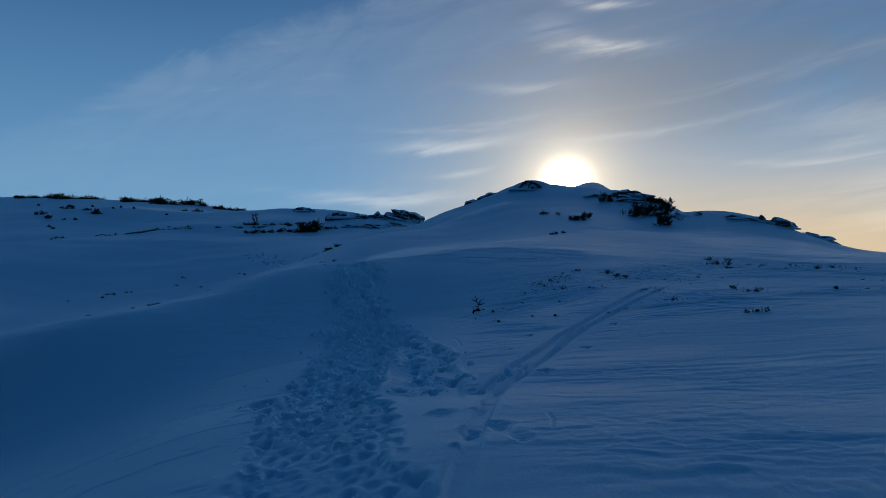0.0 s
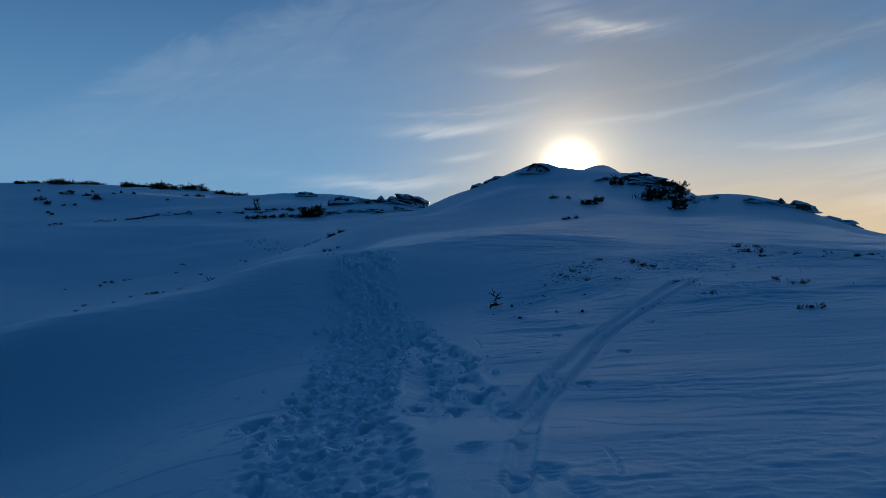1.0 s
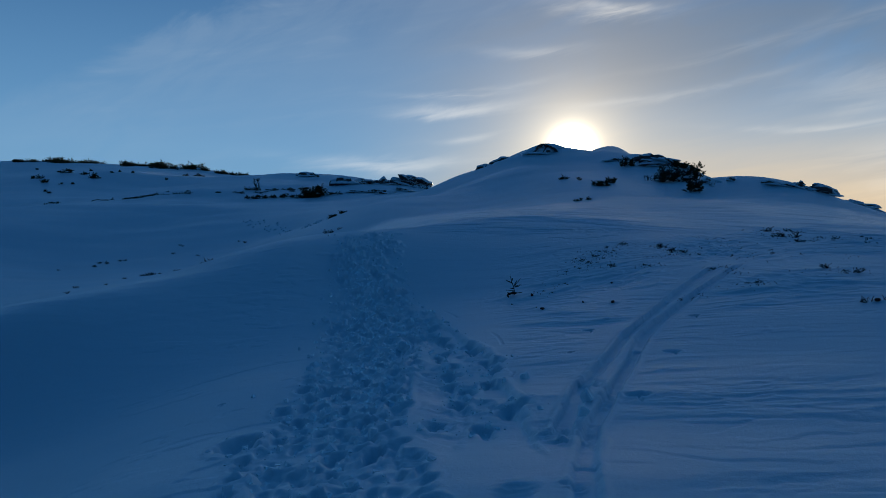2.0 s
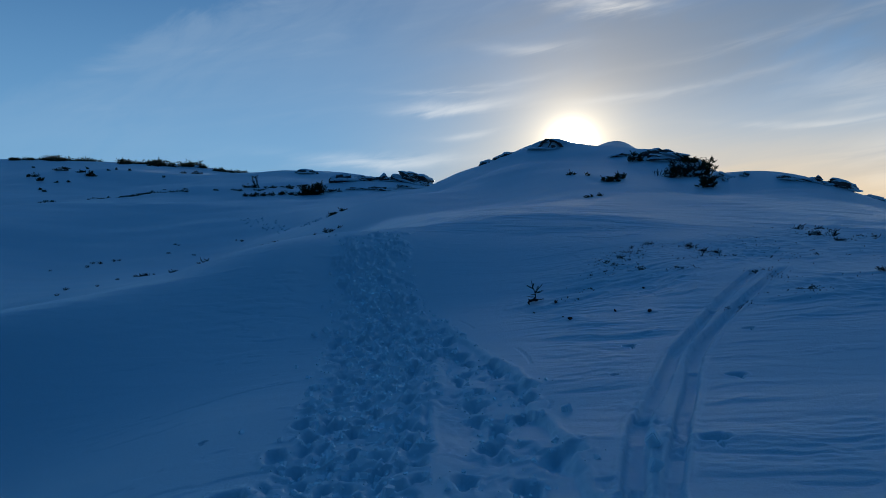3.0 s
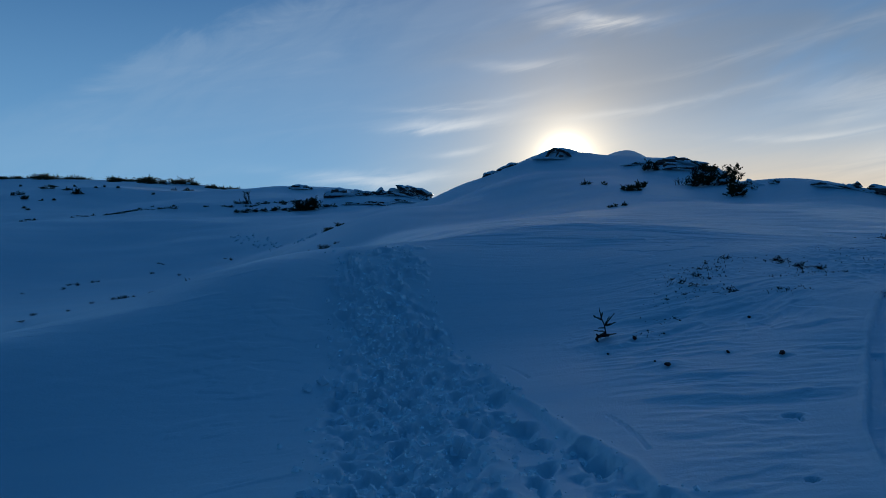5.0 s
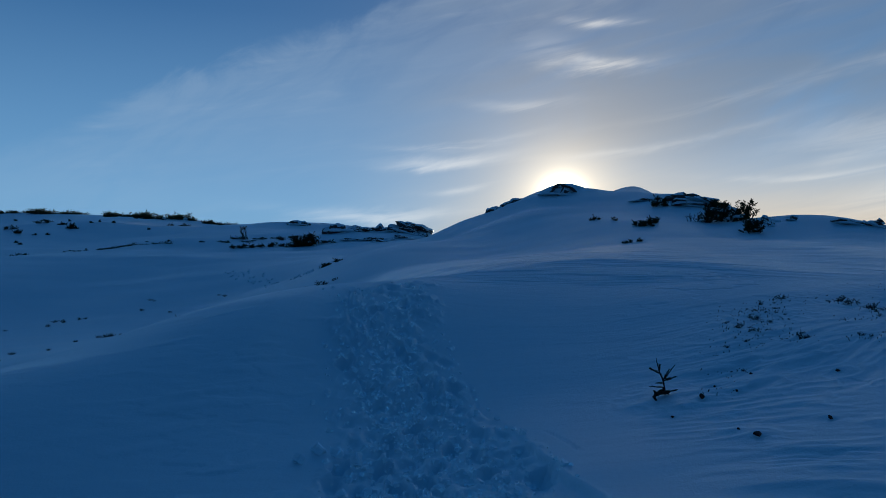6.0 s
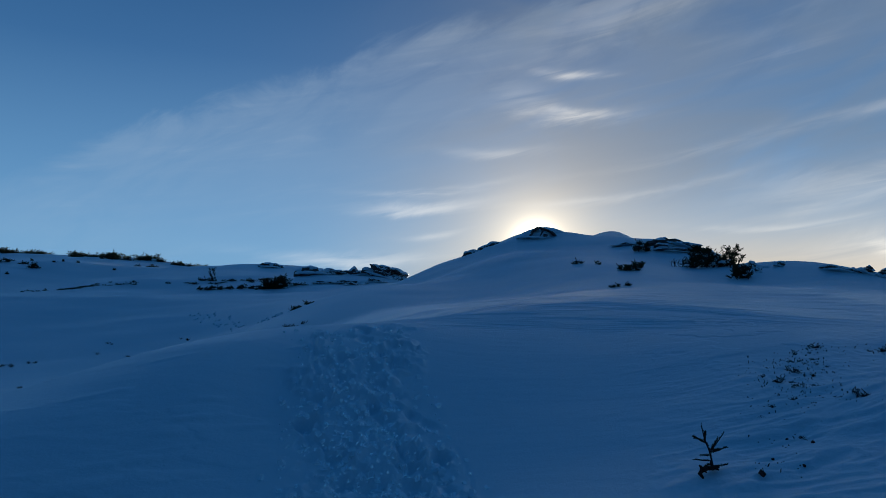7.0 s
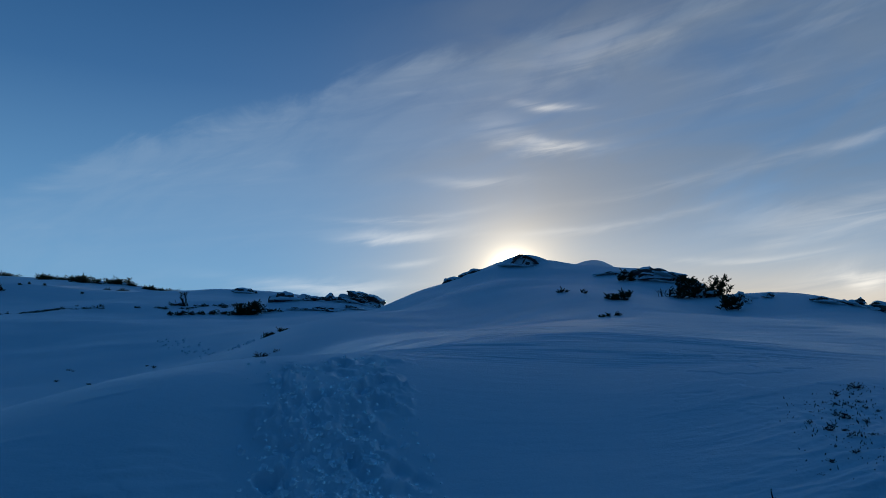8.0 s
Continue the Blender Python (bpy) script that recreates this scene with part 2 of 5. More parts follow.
SWELL_B = [
    (-15, 64, 9, -3.92), (3, 70, 9, -3.67), (33, 70, 9, -5.08), (-45, 76, 9, 2.09), (-21, 76, 9, 0.44), (-9, 76, 9, 2.50),
    (21, 76, 9, -6.16), (-39, 82, 9, -3.37), (-15, 82, 9, -3.00), (-3, 82, 9, -2.40), (15, 82, 9, 3.29), (27, 82, 9, 3.30),
]
UPLAND_A = [
    (-58, -18, 15, -1.25), (52, 4, 15, 1.37), (-69, 15, 15, -1.23), (-69, 59, 15, 2.63), (52, 59, 15, -6.84), (-58, 81, 15, -4.35),
    (-47, 92, 15, 5.46), (-36, 103, 15, -4.06), (-14, 103, 15, 1.96), (19, 103, 15, -19.33), (52, 103, 15, -13.19), (-80, 114, 15, -1.20),
    (-58, 114, 15, 1.09), (19, 114, 15, -1.88), (-69, 125, 15, -0.61), (-36, 125, 15, 2.14), (-14, 125, 15, -2.94), (30, 125, 15, -3.53),
    (-130, 40, 28, -6.22), (90, 40, 28, -5.75), (-110, 80, 28, 9.32), (-130, 120, 28, 4.06), (-110, 140, 28, 5.06), (-70, 140, 28, 8.22),
]
UPLAND_B = [
    (-10, 160, 28, -0.33), (-130, 180, 28, 9.24), (-70, 180, 28, 5.38), (-30, 180, 28, 1.80), (50, 180, 28, -4.50), (15, 95, 50, 14.21),
    (-20, 235, 50, 5.19),
]
# the gentle foot of the shoulder, the level ground before it, and the snowy knob beside the summit
FOOT = [(13.0, 30.5, 2.8, 0.5), (6.5, 26.5, 2.2, -0.2), (10.1, 51.6, 1.8, 0.17), (7.6, 50.6, 1.0, 0.2), (6.2, 50.2, 1.0, -0.42), (-53, 94, 11, 0.5), (-38, 96, 11, 0.5), (-26.5, 71.5, 5, 0.32)]
SWELLS = np.array([row for rows in (FOOT, KNOLL_A, KNOLL_B, BANK_A, BANK_B, SWELL_A, SWELL_B, UPLAND_A, UPLAND_B) for row in rows])


def grain(x, y, seed=0):
    """Smooth value noise of -1 to 1 on a unit lattice."""
    xi, yi = np.floor(x).astype(np.int64), np.floor(y).astype(np.int64)
    u, v = x - xi, y - yi
    u, v = u * u * u * (u * (u * 6 - 15) + 10), v * v * v * (v * (v * 6 - 15) + 10)

    def corner(i, j):
        n = (i * 374761393 + j * 668265263 + seed * 974711) & 0xFFFFFFFF
        n = ((n ^ (n >> 13)) * 1274126177) & 0xFFFFFFFF
        return ((n ^ (n >> 16)) & 0xFFFF) / 32767.5 - 1.0

    low = corner(xi, yi) * (1 - u) + corner(xi + 1, yi) * u
    high = corner(xi, yi + 1) * (1 - u) + corner(xi + 1, yi + 1) * u
    return low * (1 - v) + high * v


def fractal(x, y, seed=0, octaves=4, gain=0.5):
    total, amp, norm = 0.0, 1.0, 0.0
    for k in range(octaves):
        total = total + amp * grain(x * 2**k + 17.3 * k, y * 2**k - 9.1 * k, seed + k)
        norm, amp = norm + amp, amp * gain
    return total / norm


def plates(x, y, seed):
    """Broken crust: each cell of an uneven mosaic lies at a level of its own."""
    xi, yi = np.floor(x).astype(np.int64), np.floor(y).astype(np.int64)
    best, level = np.full(x.shape, 9.0), np.zeros(x.shape)
    for i in (-1, 0, 1):
        for j in (-1, 0, 1):
            n = ((xi + i) * 73856093 ^ (yi + j) * 19349663 ^ seed * 83492791) & 0x7FFFFFFF
            n = (n * 1103515245 + 12345) & 0x7FFFFFFF
            m = (n * 1103515245 + 12345) & 0x7FFFFFFF
            px, py = xi + i + (n >> 8 & 1023) / 1023.0, yi + j + (m >> 8 & 1023) / 1023.0
            d = (x - px) ** 2 + (y - py) ** 2
            slant = ((m >> 4 & 255) / 255.0 - 0.5) * (x - px) + ((n >> 4 & 255) / 255.0 - 0.5) * (y - py)
            closer = d < best
            best = np.where(closer, d, best)
            level = np.where(closer, (n >> 18 & 255) / 127.5 - 1.0 + 1.6 * slant, level)
    return level


def ease(lo, hi, v):
    u = np.clip((v - lo) / (hi - lo), 0, 1)
    return u * u * (3 - 2 * u)


def relief(x, y):
    """The smooth surface of the snow, before wind and feet."""
    x, y = np.asarray(x, float), np.asarray(y, float)
    z = np.full(np.broadcast(x, y).shape, -3.0)
    for cx, cy, reach, height in SWELLS:
        z = z + height * np.exp(-((x - cx) ** 2 + (y - cy) ** 2) / (2 * reach * reach))
    # the ground falls away to the left of the trail's start
    lean = 0.25 * np.log1p(np.exp(np.minimum(-(x + 2.6) / 0.25, 60)))
    z = z - 0.28 * np.minimum(lean, 6) * (1 - ease(9.5, 14.0, y)) * ease(-30, -10, y)
    far = np.hypot(x, y - 60)
    return z - 0.06 * np.maximum(far - 190, 0)


# the trodden trail: y, left edge, right edge
EDGES = np.array([(-6, -0.9, 0.6), (4.2, -1.2, -0.1), (5.3, -1.38, -0.38), (6.5, -1.66, -0.5), (7.6, -1.86, -0.8), (8.4, -1.84, -0.84), (9.3, -1.74, -0.82), (10.2, -1.85, -0.8), (11.4, -1.93, -0.7), (12.5, -1.98, -0.62), (13.2, -2.1, -0.62), (13.9, -2.12, -0.95), (14.6, -2.22, -1.12), (15.6, -2.44, -1.34), (16.8, -2.6, -1.4), (17.8, -2.74, -1.34), (24, -2.9, -1.6)])
TRAIL = np.stack([EDGES[:, 0], (EDGES[:, 1] + EDGES[:, 2]) / 2, (EDGES[:, 2] - EDGES[:, 1]) / 2], -1)
# the second strand that leaves it on the right: y, middle x, half width
STRAND = np.array([(3.0, 0.3, 0.30), (5.2, 0.28, 0.32), (6.2, 0.12, 0.30), (7.2, -0.12, 0.34), (7.8, -0.15, 0.38), (8.5, -0.16, 0.37), (9.3, -0.19, 0.35), (10.0, -0.2, 0.35), (10.7, -0.28, 0.3), (11.5, -0.4, 0.23), (12.3, -0.55, 0.2), (13.2, -0.72, 0.16), (14.4, -0.95, 0.1)])
# the two grooves that skis cut: y, middle x
LEFT_SKI = np.array([(6.9, 0.3), (7.5, 0.44), (8.14, 0.63), (8.86, 0.83), (8.96, 0.93), (9.5, 1.17), (10.05, 1.41), (10.7, 1.68), (10.82, 1.74), (11.4, 2.09), (12.3, 2.62), (13.13, 3.17), (13.8, 3.62), (14.4, 4.06), (14.9, 4.4)])
RIGHT_SKI = np.array([(-6, -0.9), (2, -0.1), (4.05, 0.05), (5.0, 0.18), (5.83, 0.3), (6.5, 0.4), (7.5, 0.65), (8.1, 0.88), (8.8, 1.14), (9.48, 1.43), (10.2, 1.70), (10.65, 1.88), (11.37, 2.29), (12.2, 2.84), (13.02, 3.42), (13.67, 3.93), (14.2, 4.32), (14.9, 4.8)])
# single deep prints that stand out: x, y, width
PRINTS_NEAR = [
    (0.08, 5.02, 0.09), (0.56, 5.19, 0.17), (0.2, 5.45, 0.2), (0.42, 5.57, 0.22), (-0.03, 6.2, 0.24), (0.3, 6.25, 0.15), (-1.54, 7.01, 0.22), (-0.62, 7.01, 0.24), (-0.9, 7.28, 0.16), (-1.17, 7.32, 0.18),
    (-0.13, 7.71, 0.2), (-1.99, 7.85, 0.26), (-0.5, 7.91, 0.17), (-1.05, 8.19, 0.16), (0.15, 8.25, 0.26), (-1.41, 8.37, 0.14), (-1.65, 8.4, 0.12), (-0.3, 8.54, 0.2), (-1.27, 8.63, 0.12), (-0.89, 8.72, 0.13),
    (-0.2, 9.0, 0.17), (-1.68, 9.08, 0.12), (-1.36, 9.16, 0.12), (0.0, 9.18, 0.14), (-0.37, 9.24, 0.14), (-1.62, 9.6, 0.13), (0.1, 9.65, 0.13), (-0.33, 9.71, 0.18), (-1.24, 9.73, 0.14),
]
PRINTS_FAR = [
    (-0.95, 10.08, 0.14), (0.08, 10.09, 0.24), (-0.33, 10.13, 0.12), (-1.4, 10.32, 0.17), (-0.51, 10.55, 0.17), (-1.18, 10.62, 0.16), (-0.09, 10.76, 0.18), (-0.4, 10.84, 0.14), (-1.55, 10.9, 0.16), (-0.14, 11.04, 0.18),
    (-0.98, 11.31, 0.22), (-0.37, 11.34, 0.15), (-1.41, 11.61, 0.16), (-0.46, 11.7, 0.25), (-1.35, 12.09, 0.19), (-1.68, 12.29, 0.15), (-0.58, 12.65, 0.24), (-1.42, 12.88, 0.17), (-0.94, 12.92, 0.15), (-1.75, 13.11, 0.17),
    (-2.06, 13.2, 0.19), (-1.19, 13.46, 0.18), (-1.7, 13.61, 0.18), (-1.52, 13.87, 0.16), (-1.87, 14.31, 0.17), (-1.16, 14.69, 0.16), (-2.09, 16.45, 0.2), (-1.72, 16.6, 0.15), (-2.3, 15.2, 0.14), (-1.75, 15.5, 0.15),
]


def trail_mask(x, y):
    mid, half = np.interp(y, TRAIL[:, 0], TRAIL[:, 1]), np.interp(y, TRAIL[:, 0], TRAIL[:, 2])
    edge = half * (1 + 0.55 * fractal(x * 2.2, y * 2.2, 31, 4, 0.62))
    return 1 - ease(0.8, 1.08, np.abs(x - mid) / edge)


def smooth_line(rows, column, width=17):
    """A table that is looked up by y, with its corners rounded off."""
    y = np.arange(-6, 26, 0.05)
    v = np.interp(y, rows[:, 0], rows[:, column])
    box = np.ones(width) / width
    for _ in range(2):
        v = np.convolve(np.pad(v, width // 2, mode="edge"), box, mode="valid")
    return y, v


TRAIL_Y, TRAIL_X = smooth_line(TRAIL, 1)
LEFT_Y, LEFT_X = smooth_line(LEFT_SKI, 1, 5)
RIGHT_Y, RIGHT_X = smooth_line(RIGHT_SKI, 1, 9)


def steps(lo, hi, fine, growth, widest):
    """Grid lines outward from lo to hi, ever further apart."""
    out, d = [lo], fine
    while abs(out[-1] - lo) < abs(hi - lo):
        d = min(d * growth, widest)
        out.append(out[-1] + math.copysign(d, hi - lo))
    return out[1:]


# stones that lie on the crust beside the spruce: x, y, size
STONES = [(1.0, 12.78, 0.075), (1.99, 12.65, 0.085), (0.96, 13.77, 0.08), (1.62, 12.95, 0.05), (1.18, 14.05, 0.035), (1.3, 13.85, 0.04), (1.62, 14.3, 0.04), (1.5, 14.45, 0.03), (0.62, 13.5, 0.035), (0.93, 12.95, 0.03), (5.0, 11.37, 0.09), (5.12, 11.3, 0.055), (7.2, 13.05, 0.12), (2.3, 14.05, 0.05)]

FINE = 0.019
GX = np.array(steps(-3.4, -420, FINE, 1.045, 14)[::-1] + list(np.arange(-3.4, 4.4, FINE)) + steps(4.4, 420, FINE, 1.045, 14))
GY = np.array(steps(4.6, -160, FINE, 1.06, 14)[::-1] + list(np.arange(4.6, 20.6, FINE)) + steps(20.6, 640, FINE, 1.019, 14))


def lay_snow():
    x, y = np.meshgrid(GX, GY)
    z = relief(x, y)
    rnd = random.Random(4)
    # wind crust: long low ripples lying across the slope, strongest on the scoured side
    scoured = ease(-1.0, 1.0, x - 0.06 * y) * (1 - 0.92 * ease(14.2, 17.2, y - 0.25 * x) * (1 - ease(5, 9, x))) * (0.55 + 0.45 * fractal(x / 2.6, y / 1.6, 3, 3))
    scoured = np.maximum(scoured, 0.05) * ease(-0.55, 0.25, fractal(x / 1.9, y / 1.1, 8, 3) + 0.25)
    bared = ease(0.5, 1.0, x - 1.2 - 0.45 * (y - 9.2)) * ease(8.3, 8.8, y) * (1 - ease(10.6, 11.4, y - 0.12 * x))
    scoured = scoured * (1 - 0.75 * bared)
    track = (np.interp(y, LEFT_Y, LEFT_X) + np.interp(y, RIGHT_Y, RIGHT_X)) / 2
    scoured = scoured * (1 - 0.85 * np.exp(-(((x - track) / 0.42) ** 2)) * ease(6.5, 8, y) * (1 - ease(14, 15, y)))
    xs = np.clip(x, 0, 6)
    lean = y + 0.12 * x * ease(8, 10, y) * (1 - ease(12.6, 14.4, y)) - (0.05 * xs + 0.07 * xs * xs * (xs < 3.5) + (xs >= 3.5) * (0.49 * xs - 0.8575)) * ease(12.8, 15.2, y) + 0.04 * x * (1 - ease(8, 12.5, y)) + 0.22 * fractal(x / 2.5, y / 2.5, 12, 2)
    near = np.exp(-np.maximum(np.hypot(x, y - 10) - 12, 0) / 18)
    broad = 1 - np.abs(fractal(x * 0.36 + 4, lean * 1.25, 9, 3, 0.42))
    middle = 1 - np.abs(fractal(x * 0.75 + 7, lean * 3.1, 25, 3, 0.45))
    small = 1 - np.abs(fractal(x * 1.4, lean * 6.6, 28, 3, 0.5))
    # nearer the start of the trail the ripples are short and scaly
    close = 1 - ease(8.0, 9.6, y)
    middle = middle + close * ((1 - np.abs(fractal(x * 1.5 + 3, lean * 3.4 - 0.3 * x, 29, 3, 0.5))) - middle)
    small = small + close * ((1 - np.abs(fractal(x * 2.9, lean * 7.5 - 0.5 * x, 30, 3, 0.5))) - small)
    tiny = 1 - np.abs(fractal(x * 2.6 + 5, lean * 12, 32, 2, 0.5))
    crests = ease(-0.35, 0.2, fractal(x / 1.7, y / 1.7, 27, 2) + 0.2)
    z += near * scoured * (0.035 * fractal(x * 0.42, lean * 1.5, 5, 3, 0.5) + 0.06 * (broad**4 - 0.4) * (0.25 + 0.75 * ease(7, 10, y)))
    z += near * scoured * crests * (1 - 0.5 * close) * ((0.034 * (middle**4 - 0.3) * (0.55 + 0.45 * ease(7.5, 9.5, y)) + 0.034 * (small**3 - 0.35) + 0.014 * (tiny**3 - 0.4)) * (1 - 0.6 * ease(8.3, 9.0, y) * (1 - ease(9.8, 11, y))))
    z += near * 0.008 * fractal(x * 0.5, lean * 1.2, 21, 3)
    # sastrugi: long low ledges, each steep on its windward face and falling gently behind it
    for run, high, seed in ((0.62, 0.046, 101), (0.27, 0.034, 105)):
        lane = (lean + 0.42 * fractal(x / 1.6, y / 1.1, seed, 4, 0.55)) / run
        row = np.floor(lane)
        tread = lane - row
        length = ease(-0.25, 0.35, grain(x / (1.7 * run) + 5.7 * row, row * 3.9, seed + 1) + 0.1)
        z += near * scoured * (1 - 0.35 * close) * high * length * (ease(0.0, 0.22, tread) * (1 - tread) - 0.3)
    # thin plates and scallops that the wind left on the smooth side
    flake = fractal(x * 0.9 + 0.5 * y, (y - 0.3 * x) * 2.1, 91, 4, 0.55)
    z += near * (1 - 0.6 * scoured) * 0.009 * ease(0.24, 0.32, flake) * ease(-0.1, 0.25, fractal(x / 3, y / 3, 95, 2))
    flank = (1 - ease(-2.7, -2.1, x)) * ease(11.5, 13.5, y) * ease(-0.2, 0.35, fractal(x / 1.2, y / 1.2, 93, 2) + 0.1)
    z += near * flank * 0.009 * ((1 - np.abs(fractal(x * 0.9, (y - 0.5 * x) * 3.6, 94, 3, 0.5))) ** 5 - 0.2)
    # the knoll's brow is well rounded
    brow = y - 16.6 - 0.66 * (x + 4.0)
    z += 0.15 * np.exp(-(((brow + 1.5) / 1.3) ** 2)) * ease(-9.0, -7.0, x) * (1 - ease(-3.4, -2.5, x))
    # larger drifts on the band of crust beyond the knoll and over the far slopes
    away = ease(23, 32, y)
    z += away * 0.03 * fractal(x / 3.5, (y + 0.1 * x) / 1.3, 41, 3) * (1 + ease(30, 90, y) * 3.5)
    # over the crest the crust is broken into low steps with level treads
    band = ease(-2.2, -1.2, x + 0.15 * (y - 18)) * ease(17.4, 18.1, y - 0.12 * x + 0.5 * fractal(x / 1.5, y / 1.5, 47, 2)) * (1 - ease(26, 31, y - 0.15 * x)) * (1 - 0.6 * ease(3.0, 6.0, x)) * ease(-0.45, 0.1, fractal(x / 2.2, y / 1.2, 45, 2) + 0.2)
    run = 0.26 + 0.06 * np.clip(y - 17.5, 0, 14)
    lane = (y - 0.16 * x + 0.55 * fractal(x / 3.2, y / 2.0, 46, 3) + 0.3 * fractal(x / 0.9, y / 0.8, 50, 3)) / run
    tread = lane - np.floor(lane)
    z += band * (0.17 * run) * (0.5 + 0.5 * grain(x / 0.9, np.floor(lane) * 7.3, 48)) * (ease(0.0, 0.22, tread) * (1 - tread) - 0.35)
    # the level bench on the far slope, steeper below its edge, and the low bank behind it
    z += 0.75 * ease(41, 57.5, y) * (1 - ease(57, 69, y)) * ease(-75, -50, x) * (1 - ease(-14, -6, x))
    bank = np.interp(x, (-48, -31.5, -20.5, -12), (66.5, 71.3, 74.5, 74.8)) + 0.5 * fractal(x / 3, y * 0, 77, 2)
    z -= 0.10 * ease(-7, -4.5, y - bank) * (1 - ease(-0.7, 0.8, y - bank)) * ease(-48, -40, x) * (1 - ease(-14, -11, x))
    # hummocks where the heath lies close under the snow
    heath = np.exp(-(((x - 2.5) / 0.6) ** 2) - ((y - 16.0 - 0.5 * (x - 2.5)) / 0.5) ** 2) + np.exp(-(((x - 4.6) / 0.9) ** 2) - ((y - 16.2) / 0.9) ** 2) + np.exp(-(((x - 7) / 1.4) ** 2) - ((y - 17.8) / 1.0) ** 2) + 0.8 * np.exp(-(((x - 4.6) / 0.9) ** 2) - ((y - 13.2) / 0.5) ** 2) + 0.9 * np.exp(-(((x - 8.0) / 3.2) ** 2) - ((y - 17.3 - 0.25 * (x - 8)) / 1.4) ** 2)
    z += np.minimum(heath, 1) * (0.05 * fractal(x * 2.6, y * 2.6, 97, 3, 0.55) + 0.05 * np.abs(fractal(x * 5, y * 5, 98, 3)))
    # snow banked up against the far rocks
    for cx, cy, reach, high in ((-10.6, 73.2, 2.0, 0.3), (-6.8, 74.2, 2.6, 0.34), (-3.6, 73.6, 2.0, 0.3)):
        z += high * np.exp(-((x - cx) ** 2 + (y - cy) ** 2) / (2 * reach * reach))
    z += ease(26, 34, y) * 0.07 * fractal(x / 5 + 0.1 * y, y / 6, 49, 4)
    z += ease(30, 70, np.hypot(x, y)) * 0.35 * fractal(x / 14, y / 7, 44, 4)

    # the trodden trail
    mask = trail_mask(x, y) * ease(-6, -3, y) * (1 - ease(19.5, 23, y))
    climb = ease(12.5, 15.5, y)
    mask = mask * (1 - 0.4 * climb * ease(-0.2, 0.25, fractal(x * 2.3, y * 1.9, 35, 3))) * (1 - ease(16.5, 18.1, y + 0.9 * fractal(x * 2, y * 2, 36, 2)))
    # the strand on the right: a shallow trough, sharp along its outer edge, with whole snow between the prints
    mid, half = np.interp(y, STRAND[:, 0], STRAND[:, 1]), np.interp(y, STRAND[:, 0], STRAND[:, 2])
    across = (x - mid) / half + 0.38 * fractal(x * 2.6, y * 1.6, 33, 4, 0.6)
    trough = ease(-1.5, -0.7, across) * (1 - ease(0.82, 1.0, across)) * ease(6.6, 7.6, y) * (1 - ease(12.6, 14.2, y))
    z -= trough * (0.045 + 0.02 * fractal(x * 1.8, y * 1.8, 37, 3))
    z += 0.018 * np.exp(-(((across - 1.12) / 0.14) ** 2)) * ease(7.0, 8.0, y) * (1 - ease(12.6, 14.2, y))
    scuffed = np.maximum(trough, ease(-2.4, -1.9, across) * (across < 0) * ease(8.2, 9.0, y) * (1 - ease(12.6, 13.6, y))) * ease(-0.15, 0.2, fractal(x * 2.4, y * 2.0, 38, 3))
    mask = np.maximum(mask, 0.7 * scuffed)
    z -= mask * (0.045 - 0.035 * climb)
    z += mask * (0.016 * fractal(x * 3.2, y * 3.2, 51, 3, 0.5) + 0.026 * np.abs(fractal(x * 7, y * 7, 57, 3, 0.6)))
    # on the climb the feet have slid back and left ridges that run down the slope
    z += mask * climb * (0.085 * (1 - np.abs(fractal(x * 5.2 + 0.8 * y, y * 2.1, 53, 4, 0.6))) ** 4 + 0.03 * fractal(x * 3.0, y * 2.6, 54, 3, 0.6))
    near_trail = (mask > 0.01) & (np.abs(y - 12) < 9)
    lump = np.zeros_like(z)
    tx, ty = x[near_trail], y[near_trail]
    broken = ease(-0.15, 0.25, fractal(tx * 1.7, ty * 1.7, 63, 3))
    lump[near_trail] = broken * (plates(tx * 5.5, ty * 5.5, 3) * 0.024 + plates(tx * 11.0, ty * 11.0, 7) * 0.011)
    z += mask * lump * (1 + 0.7 * climb)
    rim = np.clip(mask * (1 - mask) * 4, 0, 1)
    z += rim * (0.03 - 0.012 * climb) * (0.4 + np.abs(fractal(x * 4, y * 4, 61, 3)))

    def dent(cx, cy, along, across, deep, turn, rim_height=0.3, flat=2.0, tread=0.0):
        reach = 2.2 * max(along, across)
        i0, i1 = np.searchsorted(GX, (cx - reach, cx + reach))
        j0, j1 = np.searchsorted(GY, (cy - reach, cy + reach))
        dx, dy = x[j0:j1, i0:i1] - cx, y[j0:j1, i0:i1] - cy
        c, s = math.cos(turn), math.sin(turn)
        wob = 1 + 0.42 * fractal(dx * 7 + cx * 7, dy * 7 + cy * 5, 71, 3, 0.6)
        r = np.sqrt(((dx * c - dy * s) / across) ** 2 + ((dx * s + dy * c) / along) ** 2) * wob
        inside = np.exp(-(r ** (2 * flat)))
        if tread:
            # a foot on the climb leaves a level step
            level = z[(j0 + j1) // 2, (i0 + i1) // 2] + 0.03 * fractal(dx * 9 + cx, dy * 9 + cy, 73, 2)
            z[j0:j1, i0:i1] += tread * inside * (level - z[j0:j1, i0:i1])
        z[j0:j1, i0:i1] -= deep * inside - deep * rim_height * np.exp(-(((r - 1.45) / 0.3) ** 2))

    prints = []
